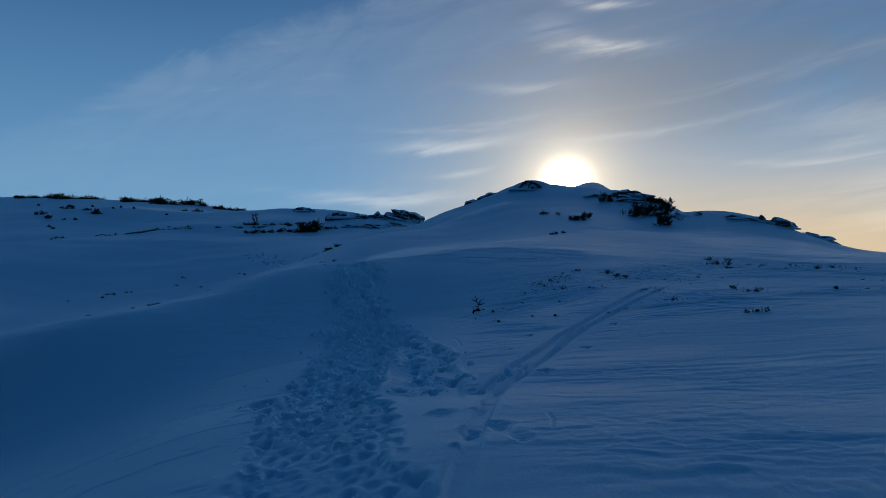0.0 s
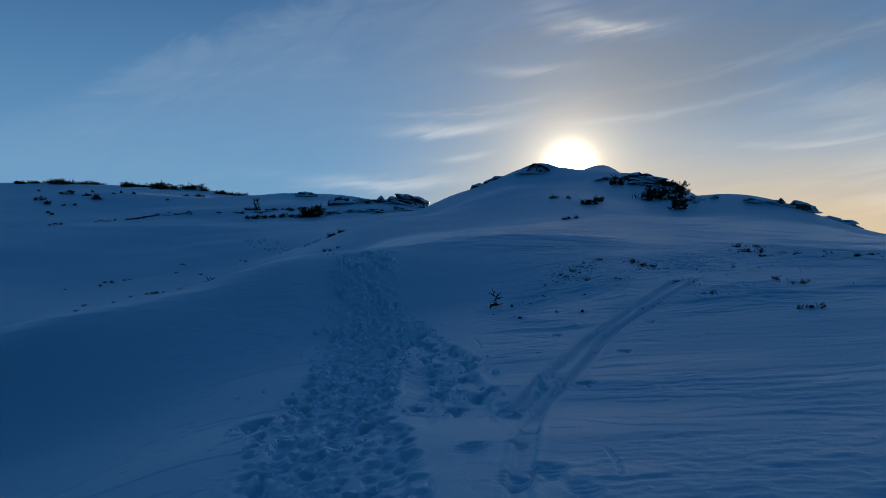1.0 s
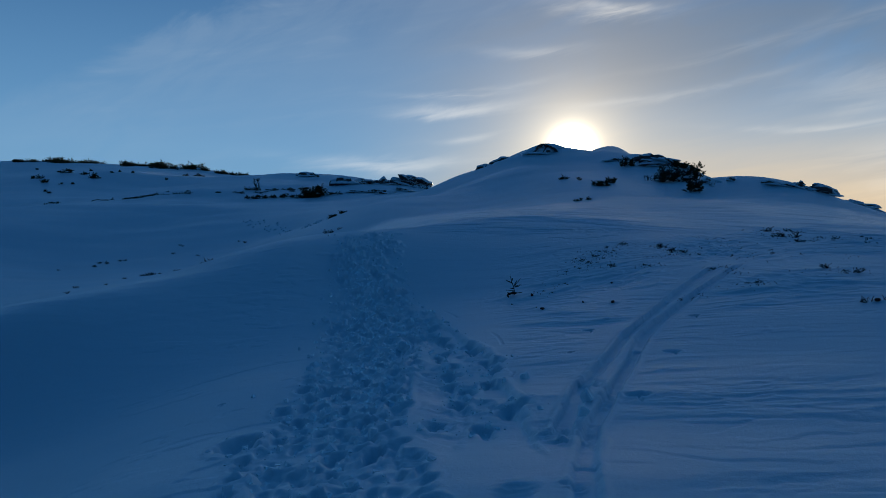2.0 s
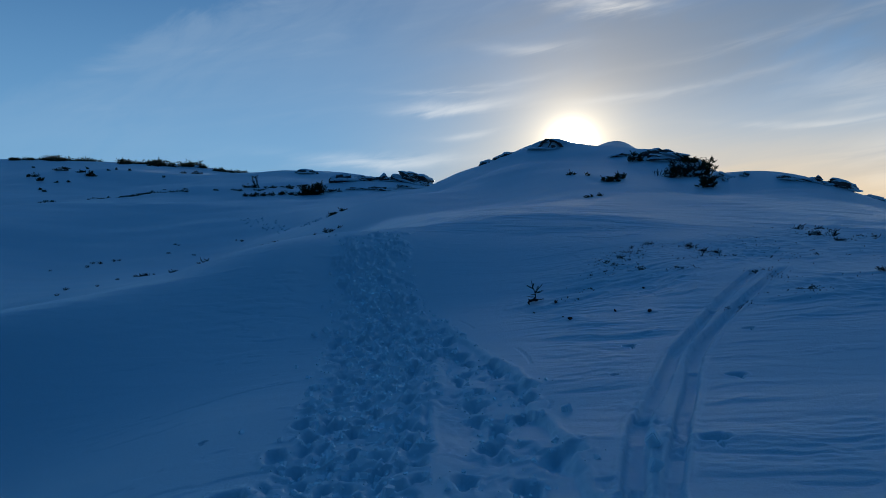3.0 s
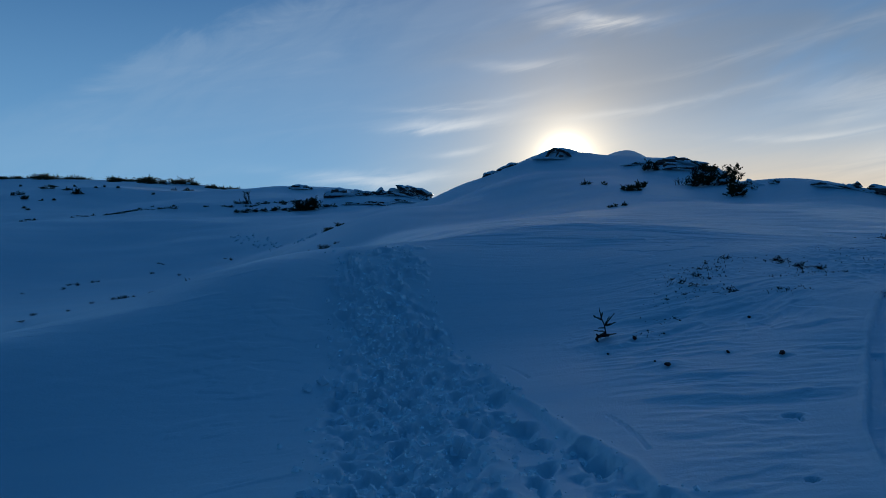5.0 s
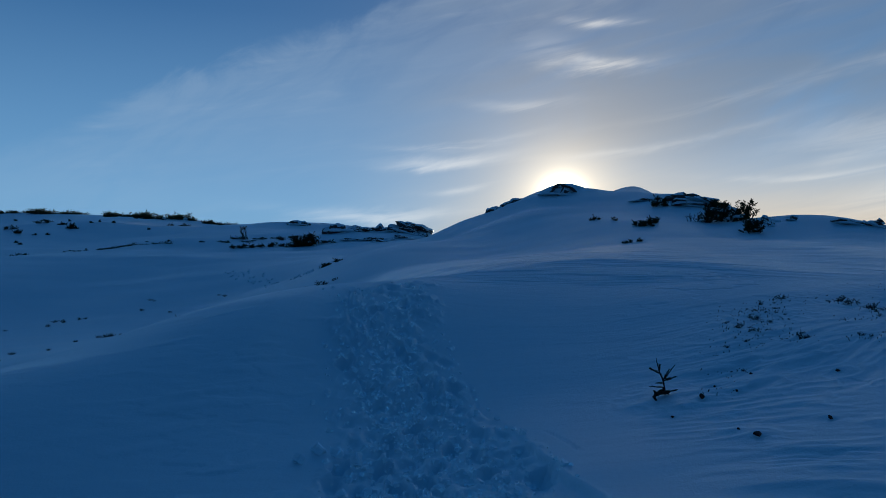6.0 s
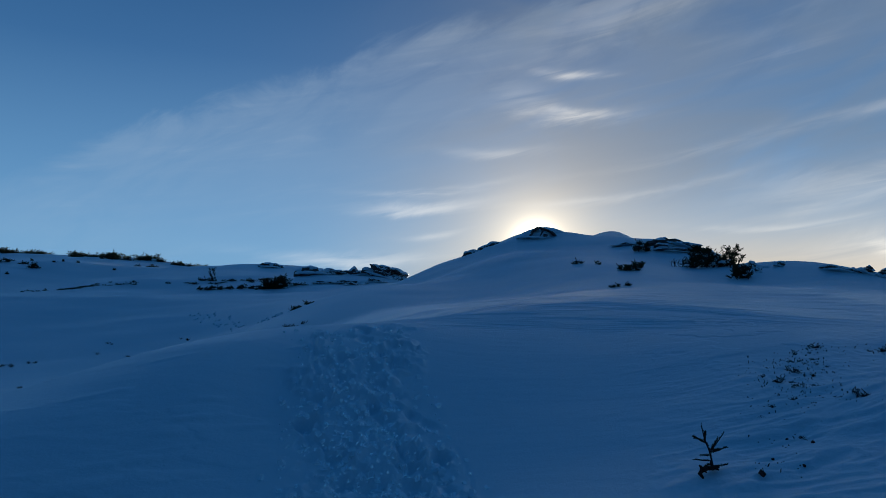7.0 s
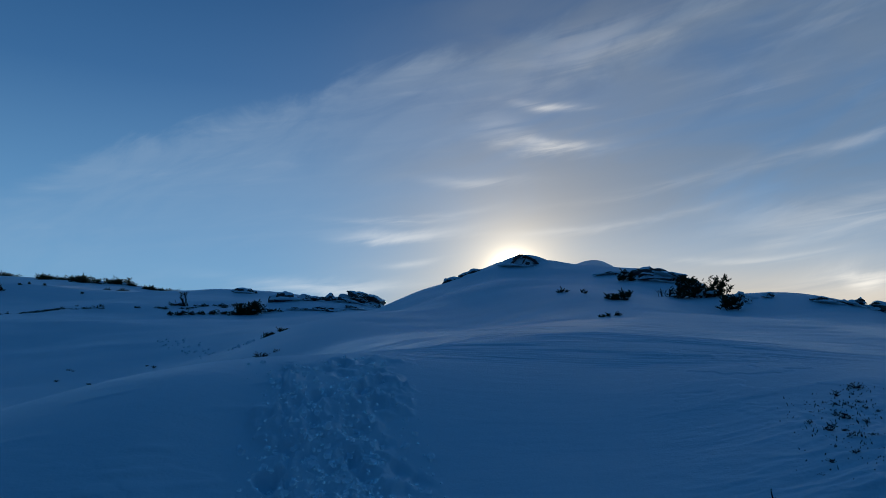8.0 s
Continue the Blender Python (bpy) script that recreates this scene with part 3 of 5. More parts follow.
    for px, py, wide in PRINTS_NEAR + PRINTS_FAR:
        prints.append((px, py))
        level = 0.85 * float(ease(12.8, 14.0, py))
        depth = (0.020 if py < 6.6 and px > -0.3 else 0.045 if py < 7.2 else 0.09 if px > -0.62 else 0.105) * (1 - 0.1 * level)
        dent(px, py, wide * rnd.uniform(0.55, 0.72), wide * rnd.uniform(0.40, 0.5), depth * rnd.uniform(0.85, 1.15), rnd.gauss(0.05, 0.3), 0.14, rnd.uniform(2.6, 3.8), level)
        if py < 7.3:
            # the ribs of a boot's sole
            i0, i1 = np.searchsorted(GX, (px - wide, px + wide))
            j0, j1 = np.searchsorted(GY, (py - wide * 1.5, py + wide * 1.5))
            u, v = (x[j0:j1, i0:i1] - px) / (wide * 0.5), (y[j0:j1, i0:i1] - py) / (wide * 0.8)
            z[j0:j1, i0:i1] += np.exp(-((u * u + v * v) ** 2)) * (0.008 * np.sin((y[j0:j1, i0:i1] - py) * 95) + 0.01 * fractal(x[j0:j1, i0:i1] * 12, y[j0:j1, i0:i1] * 12, 74, 2))
        # the heel's drag behind it
        dent(px + rnd.uniform(-0.04, 0.04), py - wide * 0.8, wide * 0.5, wide * 0.3, depth * 0.35, rnd.gauss(0, 0.2), 0.1, 2.0)
    for _ in range(2200):
        py = rnd.triangular(2.0, 17.9, 8.0) if rnd.random() < 0.7 else rnd.uniform(2.0, 14.0)
        half = np.interp(py, TRAIL[:, 0], TRAIL[:, 2])
        px = np.interp(py, TRAIL_Y, TRAIL_X) + half * max(-1.05, min(1.05, rnd.gauss(0, 0.55)))
        gap = rnd.uniform(0.75, 1.15)
        foot = 0.62 + 0.38 * float(ease(7.0, 9.5, py))
        if any(((px - qx) / 0.19) ** 2 + ((py - qy) / 0.28) ** 2 < gap * foot * foot for qx, qy in prints):
            continue
        prints.append((px, py))
        level = 0.85 * float(ease(12.8, 14.0, py))
        dent(px, py, foot * rnd.uniform(0.10, 0.15), foot * rnd.uniform(0.06, 0.095), rnd.choice((0.03, 0.05, 0.065, 0.09)) * (1 - 0.55 * level) * (0.55 + 0.45 * float(ease(6.5, 8.5, py))) * rnd.uniform(0.7, 1.1), rnd.gauss(0.1, 0.35), 0.16, rnd.uniform(2.2, 3.2), level)
    # low scalloped drifts on the flank of the knoll, and small ones banked up round the stones
    for px, py, size in ((-3.59, 13.8, 0.26), (-3.56, 14.14, 0.2), (-3.5, 14.4, 0.18), (-3.29, 14.82, 0.2), (-3.19, 15.02, 0.14), (-3.14, 15.31, 0.12), (-2.78, 16.07, 0.14), (-2.6, 16.65, 0.12), (-3.1, 14.31, 0.2), (-2.76, 15.06, 0.14), (-3.77, 13.45, 0.22), (-4.1, 15.3, 0.2), (-3.8, 16.2, 0.22), (-3.3, 12.6, 0.25), (-2.9, 13.2, 0.2)):
        dent(px, py, size * 0.3, size * 1.1, -0.013, -0.5, 0.0, 1.6)
        dent(px + 0.1, py + 0.16, size * 0.5, size * 1.3, 0.004, -0.5, 0.0, 1.2)
    # the little mound that the spruce stands on
    dent(0.7, 13.98, 0.3, 0.34, -0.035, 0.0, 0.0, 1.2)
    for px, py, size in STONES:
        dent(px, py + 0.05, size * 1.3, size * 1.9, -0.3 * size, 0.2, 0.0, 1.0)
        dent(px, py - size * 0.6, size * 0.5, size * 0.8, 0.18 * size, 0.0, 0.1, 1.2)
    # two grooves that skis cut, clean-walled, in lengths that do not quite meet, with a broken ridge between
    for line_y, line_x, joints, start, seed in ((LEFT_Y, LEFT_X, (8.9, 10.76, 12.5), 7.3, 81), (RIGHT_Y, RIGHT_X, (6.6, 8.05, 10.15, 11.36, 12.9), -2.0, 82)):
        slope = np.interp(y, line_y, np.gradient(line_x, line_y))
        off = (x - np.interp(y, line_y, line_x)) / np.sqrt(1 + slope**2) + 0.010 * fractal(y * 1.1, y * 0.0, seed, 3)
        there = ease(start, start + 0.25, y + 0.3 * grain(x * 6, y * 6, seed)) * (1 - ease(14.35, 14.65, y)) * (0.5 + 0.5 * ease(6.2, 7.8, y))
        length = np.searchsorted(np.array(joints), (y + 0.25 * (x - np.interp(y, line_y, line_x))).ravel()).reshape(y.shape)
        level = 0.056 + 0.012 * np.where(length % 2 == 0, 1.0, -0.6) + 0.006 * fractal(x * 5, y * 5, seed + 1, 2)
        width = 0.062 + 0.008 * np.where(length % 3 == 0, 1.0, -0.5) + 0.005 * fractal(x * 4, y * 4, seed + 4, 2)
        z -= there * level * (1 - ease(-0.004, 0.009, np.abs(off) - width))
        z += there * (0.012 + 0.010 * fractal(x * 5, y * 5, seed + 2, 3)) * np.exp(-(((np.abs(off) - width - 0.035) / 0.022) ** 2))
        crumble = ease(0.15, 0.4, fractal(x * 7, y * 5, seed + 3, 3))
        z += there * 0.022 * crumble * (1 - ease(0.0, 0.03, np.abs(np.abs(off) - width)))
    rubble = np.exp(-(((x - 0.4) / 0.22) ** 2) - ((y - 7.35) / 0.3) ** 2) + 0.7 * np.exp(-(((x - 0.95) / 0.1) ** 2) - ((y - 8.6) / 0.5) ** 2)
    z += rubble * (0.03 * plates(x * 7, y * 7, 11) + 0.02 * plates(x * 14, y * 14, 12)) * (rubble > 0.05)

    # furrows that poles drew: along the climb, and down the middle of the trail
    furrow = np.abs(x - np.interp(y, (8.4, 8.7, 9.45, 10.7, 11.2, 14.8, 15.7, 17.0), (-0.70, -0.72, -0.79, -0.78, -0.8, -2.08, -2.26, -2.5)) + 0.02 * np.sin(y * 5.1))
    drawn = ease(14.2, 14.8, y) * (1 - ease(16.5, 17.3, y)) + ease(8.5, 8.7, y) * (1 - ease(10.6, 10.9, y))
    z -= 0.035 * (1 - ease(0.010, 0.036, furrow)) * drawn * ease(-0.3, 0.1, fractal(x * 0, y * 1.4, 66, 2))
    z += 0.012 * np.exp(-(((furrow - 0.055) / 0.02) ** 2)) * drawn
    # pole holes beside the tracks, each with the tip's slit, and the short marks that a pole dragged
    for px, py, r in ((1.97, 9.84, 0.068), (1.17, 8.24, 0.085), (1.36, 11.14, 0.05), (2.73, 11.4, 0.05), (0.95, 10.1, 0.03), (-2.6, 9.3, 0.03)):
        dent(px, py + 0.03, r * 0.75, r * 1.15, 0.075, 0, 0.1, 3.0)
        dent(px + 0.01, py - r * 0.9, r * 0.7, r * 0.22, 0.05, 0, 0.05, 1.6)
    for ax, ay, bx, by in ((0.19, 11.66, 0.28, 10.87), (-0.42, 13.6, -0.22, 13.06), (0.86, 6.02, 0.85, 5.4), (-1.04, 14.9, -0.93, 14.17), (0.24, 8.12, 0.31, 7.72), (0.25, 9.57, 0.23, 9.27), (-1.02, 8.9, -1.06, 7.9), (-0.32, 5.6, -0.3, 5.1)):
        t = np.clip(((x - ax) * (bx - ax) + (y - ay) * (by - ay)) / ((bx - ax) ** 2 + (by - ay) ** 2), 0, 1)
        d = np.hypot(x - ax - t * (bx - ax) - 0.02 * np.sin(t * 4), y - ay - t * (by - ay))
        z -= 0.022 * (1 - ease(0.002, 0.014, d)) * (0.4 + 0.6 * ease(0.0, 0.3, t))
    return z


GZ = lay_snow()


def ground_z(px, py):
    """Height of the laid snow at a place."""
    i, j = min(max(np.searchsorted(GX, px) - 1, 0), len(GX) - 2), min(max(np.searchsorted(GY, py) - 1, 0), len(GY) - 2)
    u, v = (px - GX[i]) / (GX[i + 1] - GX[i]), (py - GY[j]) / (GY[j + 1] - GY[j])
    return float((GZ[j, i] * (1 - u) + GZ[j, i + 1] * u) * (1 - v) + (GZ[j + 1, i] * (1 - u) + GZ[j + 1, i + 1] * u) * v)


def build_ground():
    ny, nx = GZ.shape
    x, y = np.meshgrid(GX, GY)
    mesh = bpy.data.meshes.new("ground")
    mesh.vertices.add(nx * ny)
    mesh.vertices.foreach_set("co", np.stack([x, y, GZ], -1).astype(np.float32).ravel())
    a = (np.arange(ny - 1)[:, None] * nx + np.arange(nx - 1)[None, :]).ravel()
    quads = np.stack([a, a + 1, a + nx + 1, a + nx], -1).astype(np.int32)
    mesh.loops.add(quads.size)
    mesh.loops.foreach_set("vertex_index", quads.ravel())
    mesh.polygons.add(len(quads))
    mesh.polygons.foreach_set("loop_start", np.arange(0, quads.size, 4, dtype=np.int32))
    mesh.polygons.foreach_set("use_smooth", np.ones(len(quads), dtype=bool))
    mesh.update(calc_edges=True)
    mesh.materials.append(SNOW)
    return tagged(new("ground", mesh), "wind-crusted blue-shadowed snow slope with trodden trail and ski track", "snow", kind="structure")


build_ground()
# ---- things: helpers ----
def part(name, bm, mat, parent=None, label="", smooth=False):
    """Links a bmesh as one mesh object, under a thing where one is given."""
    mesh = bpy.data.meshes.new(name)
    bm.to_mesh(mesh)
    bm.free()
    for poly in mesh.polygons:
        poly.use_smooth = smooth
    mesh.materials.append(mat)
    ob = new(name, mesh)
    if parent is not None:
        ob.parent = parent
    return tagged(ob, label)


def raw_part(name, verts, faces, mat, parent=None, label="", smooth=False):
    mesh = bpy.data.meshes.new(name)
    mesh.from_pydata(verts, [], faces)
    mesh.update()
    if smooth:
        mesh.polygons.foreach_set("use_smooth", [True] * len(mesh.polygons))
    mesh.materials.append(mat)
    ob = new(name, mesh)
    if parent is not None:
        ob.parent = parent
    return tagged(ob, label)


def tube(verts, faces, points, radii, sides=5):
    """Adds a tapered, bent tube through the points."""
    start = len(verts)
    for n, p in enumerate(points):
        ahead = (points[min(n + 1, len(points) - 1)] - points[max(n - 1, 0)]).normalized()
        side = ahead.cross(Vector((0.31, 0.17, 0.93)))
        if side.length < 1e-3:
            side = ahead.cross(Vector((1, 0, 0)))
        side.normalize()
        up = side.cross(ahead)
        for k in range(sides):
            a = 2 * math.pi * k / sides
            verts.append(p + radii[n] * (math.cos(a) * side + math.sin(a) * up))
    for n in range(len(points) - 1):
        for k in range(sides):
            a, b = start + n * sides + k, start + n * sides + (k + 1) % sides
            faces.append((a, b, b + sides, a + sides))
    faces.append(tuple(range(start, start + sides))[::-1])
    faces.append(tuple(range(start + (len(points) - 1) * sides, start + len(points) * sides)))


def shoot(verts, faces, at, way, length, radius, rnd):
    """A needle-clad shoot: a ragged spindle of needles round a twig."""
    way = way.normalized()
    side = way.cross(Vector((rnd.uniform(-1, 1), rnd.uniform(-1, 1), 0.4))).normalized()
    up = side.cross(way)
    needles = 9
    for n in range(needles):
        f = n / (needles - 1)
        a = rnd.uniform(0, 2 * math.pi)
        out = math.cos(a) * side + math.sin(a) * up
        root = at + way * length * f * 0.85
        tip = root + (out * radius * (1.15 - 0.5 * f) + way * length * 0.28) * rnd.uniform(0.8, 1.25)
        wide = out.cross(way).normalized() * radius * 0.30
        k = len(verts)
        verts += [root - wide, root + wide, tip, root + way * length * 0.1]
        faces += [(k, k + 1, k + 2), (k + 1, k + 3, k + 2), (k + 3, k, k + 2)]


# ---- materials of the plants and rocks ----
def leafy_material(name, dark, light, rough=0.7):
    m, tree, bsdf = material(name)
    at = coords(tree)
    pick = tex_noise(tree, at, 9.0, 3)
    per = tree.nodes.new("ShaderNodeNewGeometry").outputs["Random Per Island"]
    mix = (pick + Val(tree, per)) * 0.5
    tree.links.new(mixed(tree, mix.step(0.25, 0.75), dark, light), bsdf.inputs["Base Color"])
    bsdf.inputs["Roughness"].default_value = rough
    bsdf.inputs["Specular IOR Level"].default_value = 0.12
    return m


NEEDLES = leafy_material("pine_needles", (0.018, 0.030, 0.014), (0.050, 0.070, 0.028))
BARK = leafy_material("bark", (0.022, 0.016, 0.013), (0.055, 0.040, 0.030), 0.85)
HEATHER = leafy_material("dry_heather", (0.016, 0.010, 0.008), (0.05, 0.028, 0.018), 0.85)
GRASS = leafy_material("dry_grass", (0.020, 0.014, 0.010), (0.055, 0.038, 0.023), 0.8)


def rock_material():
    m, tree, bsdf = material("schist")
    at = coords(tree)
    bed = tex_noise(tree, vec_scaled(tree, at, (1.2, 1.2, 9.0)), 1.0, 5, 0.6)
    lichen = tex_noise(tree, at, 7.0, 5, 0.6)
    col = mixed(tree, bed.step(0.3, 0.7), (0.045, 0.043, 0.042), (0.15, 0.14, 0.13))
    col = mixed(tree, lichen.step(0.58, 0.7) * 0.5, col, (0.12, 0.125, 0.085))
    tree.links.new(col, bsdf.inputs["Base Color"])
    bsdf.inputs["Roughness"].default_value = 0.82
    bumped(tree, bsdf, bed + lichen * 0.4, 0.7, 0.06)
    return m


ROCK = rock_material()


def stone_material():
    m, tree, bsdf = material("rusty_stone")
    at = coords(tree)
    rust = tex_noise(tree, at, 26.0, 5, 0.6)
    tree.links.new(mixed(tree, rust.step(0.35, 0.65), (0.026, 0.013, 0.011), (0.12, 0.042, 0.028)), bsdf.inputs["Base Color"])
    bsdf.inputs["Roughness"].default_value = 0.8
    bumped(tree, bsdf, rust, 0.6, 0.01)
    return m


STONE = stone_material()


# ---- rocks ----
def slab_mesh(rnd, wide, deep, high, rough=0.16):
    """One weathered slab of bedded rock, wedged and broken at its ends, its middle at the origin."""
    bm = bmesh.new()
    bmesh.ops.create_cube(bm, size=1.0)
    bmesh.ops.subdivide_edges(bm, edges=bm.edges[:], cuts=6, use_grid_fill=True)
    seed = Vector((rnd.uniform(0, 50), rnd.uniform(0, 50), rnd.uniform(0, 50)))
    skew, wedge, hump = rnd.uniform(-0.3, 0.3), rnd.uniform(-0.45, 0.45), rnd.uniform(0.2, 0.55)
    for v in bm.verts:
        p = v.co.copy()
        corner = 1 - 0.16 * (abs(p.x * 2) ** 4 * abs(p.y * 2) ** 4) - 0.08 * abs(p.z * 2) ** 3
        p.x, p.y = p.x * corner, p.y * corner
        p.x += skew * p.z
        p.z *= 1 + wedge * p.x * 2 - hump * (2 * p.x) ** 2 * 0.6
        block = noise.cell_vector(Vector((p.x * 3.1, p.y * 3.1, p.z * 2.0)) + seed)
        n = noise.noise_vector(p * 1.9 + seed) * rough * 1.3 + noise.noise_vector(p * 6 + seed) * rough * 0.4
        p += Vector((n.x + 0.10 * (block.x - 0.5), n.y + 0.14 * (block.y - 0.5), n.z + 0.12 * (block.z - 0.5)))
        v.co = Vector((p.x * wide, p.y * deep, p.z * high))
    return bm


def cap_mesh(rnd, wide, deep, high):
    """A clump of snow."""
    bm = bmesh.new()
    bmesh.ops.create_icosphere(bm, subdivisions=3, radius=0.5)
    seed = Vector((rnd.uniform(0, 50), rnd.uniform(0, 50), 3.0))
    for v in bm.verts:
        p = v.co.copy()
        p += noise.noise_vector(p * 2.6 + seed) * 0.09
        p.z = p.z if p.z > 0 else p.z * 0.35
        v.co = Vector((p.x * wide, p.y * deep, p.z * high))
    return bm


def crag_mesh(rnd, wide, deep, high, beds):
    """A weathered hump of bedded rock: ledges, notches and a broken outline, its middle at the origin."""
    bm = bmesh.new()
    bmesh.ops.create_icosphere(bm, subdivisions=4, radius=1.0)
    seed = Vector((rnd.uniform(0, 50), rnd.uniform(0, 50), rnd.uniform(0, 50)))
    dip = rnd.uniform(-0.22, 0.22)
    for v in bm.verts:
        p = v.co.copy()
        p = p.lerp(p / max(abs(p.x), abs(p.y), abs(p.z)), 0.5)
        p.z = (p.z if p.z < 0.5 else 0.5 + 0.35 * (p.z - 0.5)) * 1.15
        flat = Vector((p.x, p.y, 0)) * (1.25 - 0.25 * abs(p.z))
        p.x, p.y = flat.x, flat.y
        block = noise.cell_vector(Vector((p.x * 2.1, p.y * 2.1, p.z * 1.4)) + seed)
        soft = noise.noise_vector(p * 1.5 + seed)
        out = 1 + 0.30 * soft.x + 0.20 * (block.x - 0.5)
        p.x, p.y = p.x * out, p.y * out
        level = (p.z + dip * p.x) * beds + 0.35 * soft.y
        step = math.floor(level) + min(max((level - math.floor(level) - 0.32) / 0.36, 0), 1)
        p.z = 0.25 * p.z + 0.75 * (step / beds - dip * p.x) + 0.16 * soft.z
        shelf = noise.cell(Vector((step * 3.1, seed.x, p.x * 0.8)))
        p.y *= 1 + 0.16 * shelf
        p += noise.noise_vector(p * 5 + seed) * 0.05
        v.co = Vector((p.x * wide / 2.5, p.y * deep / 2.5, p.z * high))
    bm.normal_update()
    return bm


def snow_on(bm, thick, limit, seed):
    """The snow that lies on a crag: its gentler faces, thickened into pillows that thin out at their rims."""
    snow = bm.copy()
    drop = [f for f in snow.faces if f.normal.z < limit + 0.28 * noise.noise(f.calc_center_median() * 2.2 + Vector((seed, 0, 0)))]
    bmesh.ops.delete(snow, geom=drop, context="FACES")
    rims = {v for e in snow.edges if e.is_boundary for v in e.verts}
    for v in snow.verts:
        v.co += (v.normal * 0.5 + Vector((0, 0, 0.5))) * (thick * 0.15 if v in rims else thick) - (Vector((0, 0, thick * 0.3)) if v in rims else Vector())
    snow.faces.index_update()
    bmesh.ops.smooth_vert(snow, verts=[v for v in snow.verts if v not in rims], factor=0.5, use_axis_x=True, use_axis_y=True, use_axis_z=True)
    return snow


def islands(bm, least):
    """Splits a bmesh into its separate pieces, leaving out the smallest."""
    left, pieces = set(bm.faces), []
    while left:
        stack, piece = [left.pop()], []
        while stack:
            f = stack.pop()
            piece.append(f)
            for e in f.edges:
                for other in e.link_faces:
                    if other in left:
                        left.remove(other)
                        stack.append(other)
        if len(piece) >= least:
            one, made = bmesh.new(), {}
            for f in sorted(piece, key=lambda f: f.index):
                for v in f.verts:
                    if v not in made:
                        made[v] = one.verts.new(v.co)
                one.faces.new([made[v] for v in f.verts])
            pieces.append(one)
    bm.free()
    return pieces


def bank_snow(thing, wide, deep, high, rnd, count):
    """Low drifts that the wind has laid against the foot of a rock."""
    for _ in range(count):
        w = wide * rnd.uniform(0.4, 0.8)
        drift = part("snow_drift", cap_mesh(rnd, w, w * 0.8, high * rnd.uniform(0.5, 1.0)), SNOW, thing, "drift of snow against the rock", True)
        drift.location = (rnd.uniform(-0.5, 0.5) * wide, -deep * rnd.uniform(0.3, 0.55), high * rnd.uniform(-0.05, 0.15))


def rock_outcrop(x, y, wide, high, seed, label, beds=4, sink=0.12, snowy=0.7, deep=None, lean=0.0, turn=0.0, banked=4):
    """A crag of bedded rock that sticks out of the snow, with drifts on its ledges."""
    rnd = random.Random(seed)
    thing = new("rock_outcrop")
    deep = deep or wide * 0.55
    thing.location = (x, y, ground_z(x, y) - sink)
    thing.rotation_euler = (0, radians(lean), radians(turn))
    humps = [(0.0, 1.0, 1.0)] + [(rnd.choice((-1, 1)) * rnd.uniform(0.32, 0.5), rnd.uniform(0.4, 0.6), rnd.uniform(0.45, 0.7)) for _ in range(2)]
    for off, size, tall in humps:
        bm = crag_mesh(rnd, wide * size * 0.9, deep * size, high * tall, beds)
        cover = snow_on(bm, 0.05 + 0.05 * high, 0.92 - 0.55 * snowy, seed * 1.7)
        crag = part("crag", bm, ROCK, thing)
        crag.location = (off * wide, rnd.uniform(-0.15, 0.15) * deep, 0)
        for drift in islands(cover, 14):
            part("snow_cover", drift, SNOW, crag, "drift of snow on a ledge", True)
    bank_snow(thing, wide, deep, high * 0.6, rnd, banked)
    return tagged(thing, label, "rock", "rock outcrops on the ridge")


def summit_rock(x, y):
    """The top of the hill: a peaked hump of rock under snow, whose arched beds break through on the near side."""
    rnd = random.Random(11)
    thing = new("rock_outcrop")
    thing.location = (x, y, ground_z(x, y) - 0.2)
    cap = part("snow_cap", cap_mesh(rnd, 3.2, 1.6, 1.7), SNOW, thing, "smooth cap of wind-packed snow", True)
    cap.location = (0.35, 0.62, -0.02)
    fill = part("snow_cap", cap_mesh(rnd, 1.7, 1.1, 1.15), SNOW, thing, "snow packed between the beds", True)
    fill.location = (0.0, 0.02, 0.0)
    # near side of the hump: across, up, length, thickness, slope in degrees
    for across, up, length, thick, slope in ((-0.66, 0.22, 0.56, 0.11, 46), (-0.34, 0.58, 0.56, 0.15, 30), (0.0, 0.34, 0.46, 0.1, 64), (0.18, 0.2, 0.34, 0.17, -8), (0.2, 0.58, 0.5, 0.09, -16), (0.62, 0.36, 0.62, 0.09, -42)):
        bm = slab_mesh(rnd, length, 0.55, thick, 0.14)
        bm.normal_update()
        slab = part("slab", bm, ROCK, thing)
        slab.location = (across, -0.34 + 0.35 * up, up)
        slab.rotation_euler = (rnd.uniform(-0.08, 0.08), -radians(slope), rnd.uniform(-0.15, 0.15))
    bank_snow(thing, 2.0, 1.2, 0.3, rnd, 3)
    return tagged(thing, "dark arched summit rock almost buried under a snow cap", "rock", "rock outcrops on the ridge")


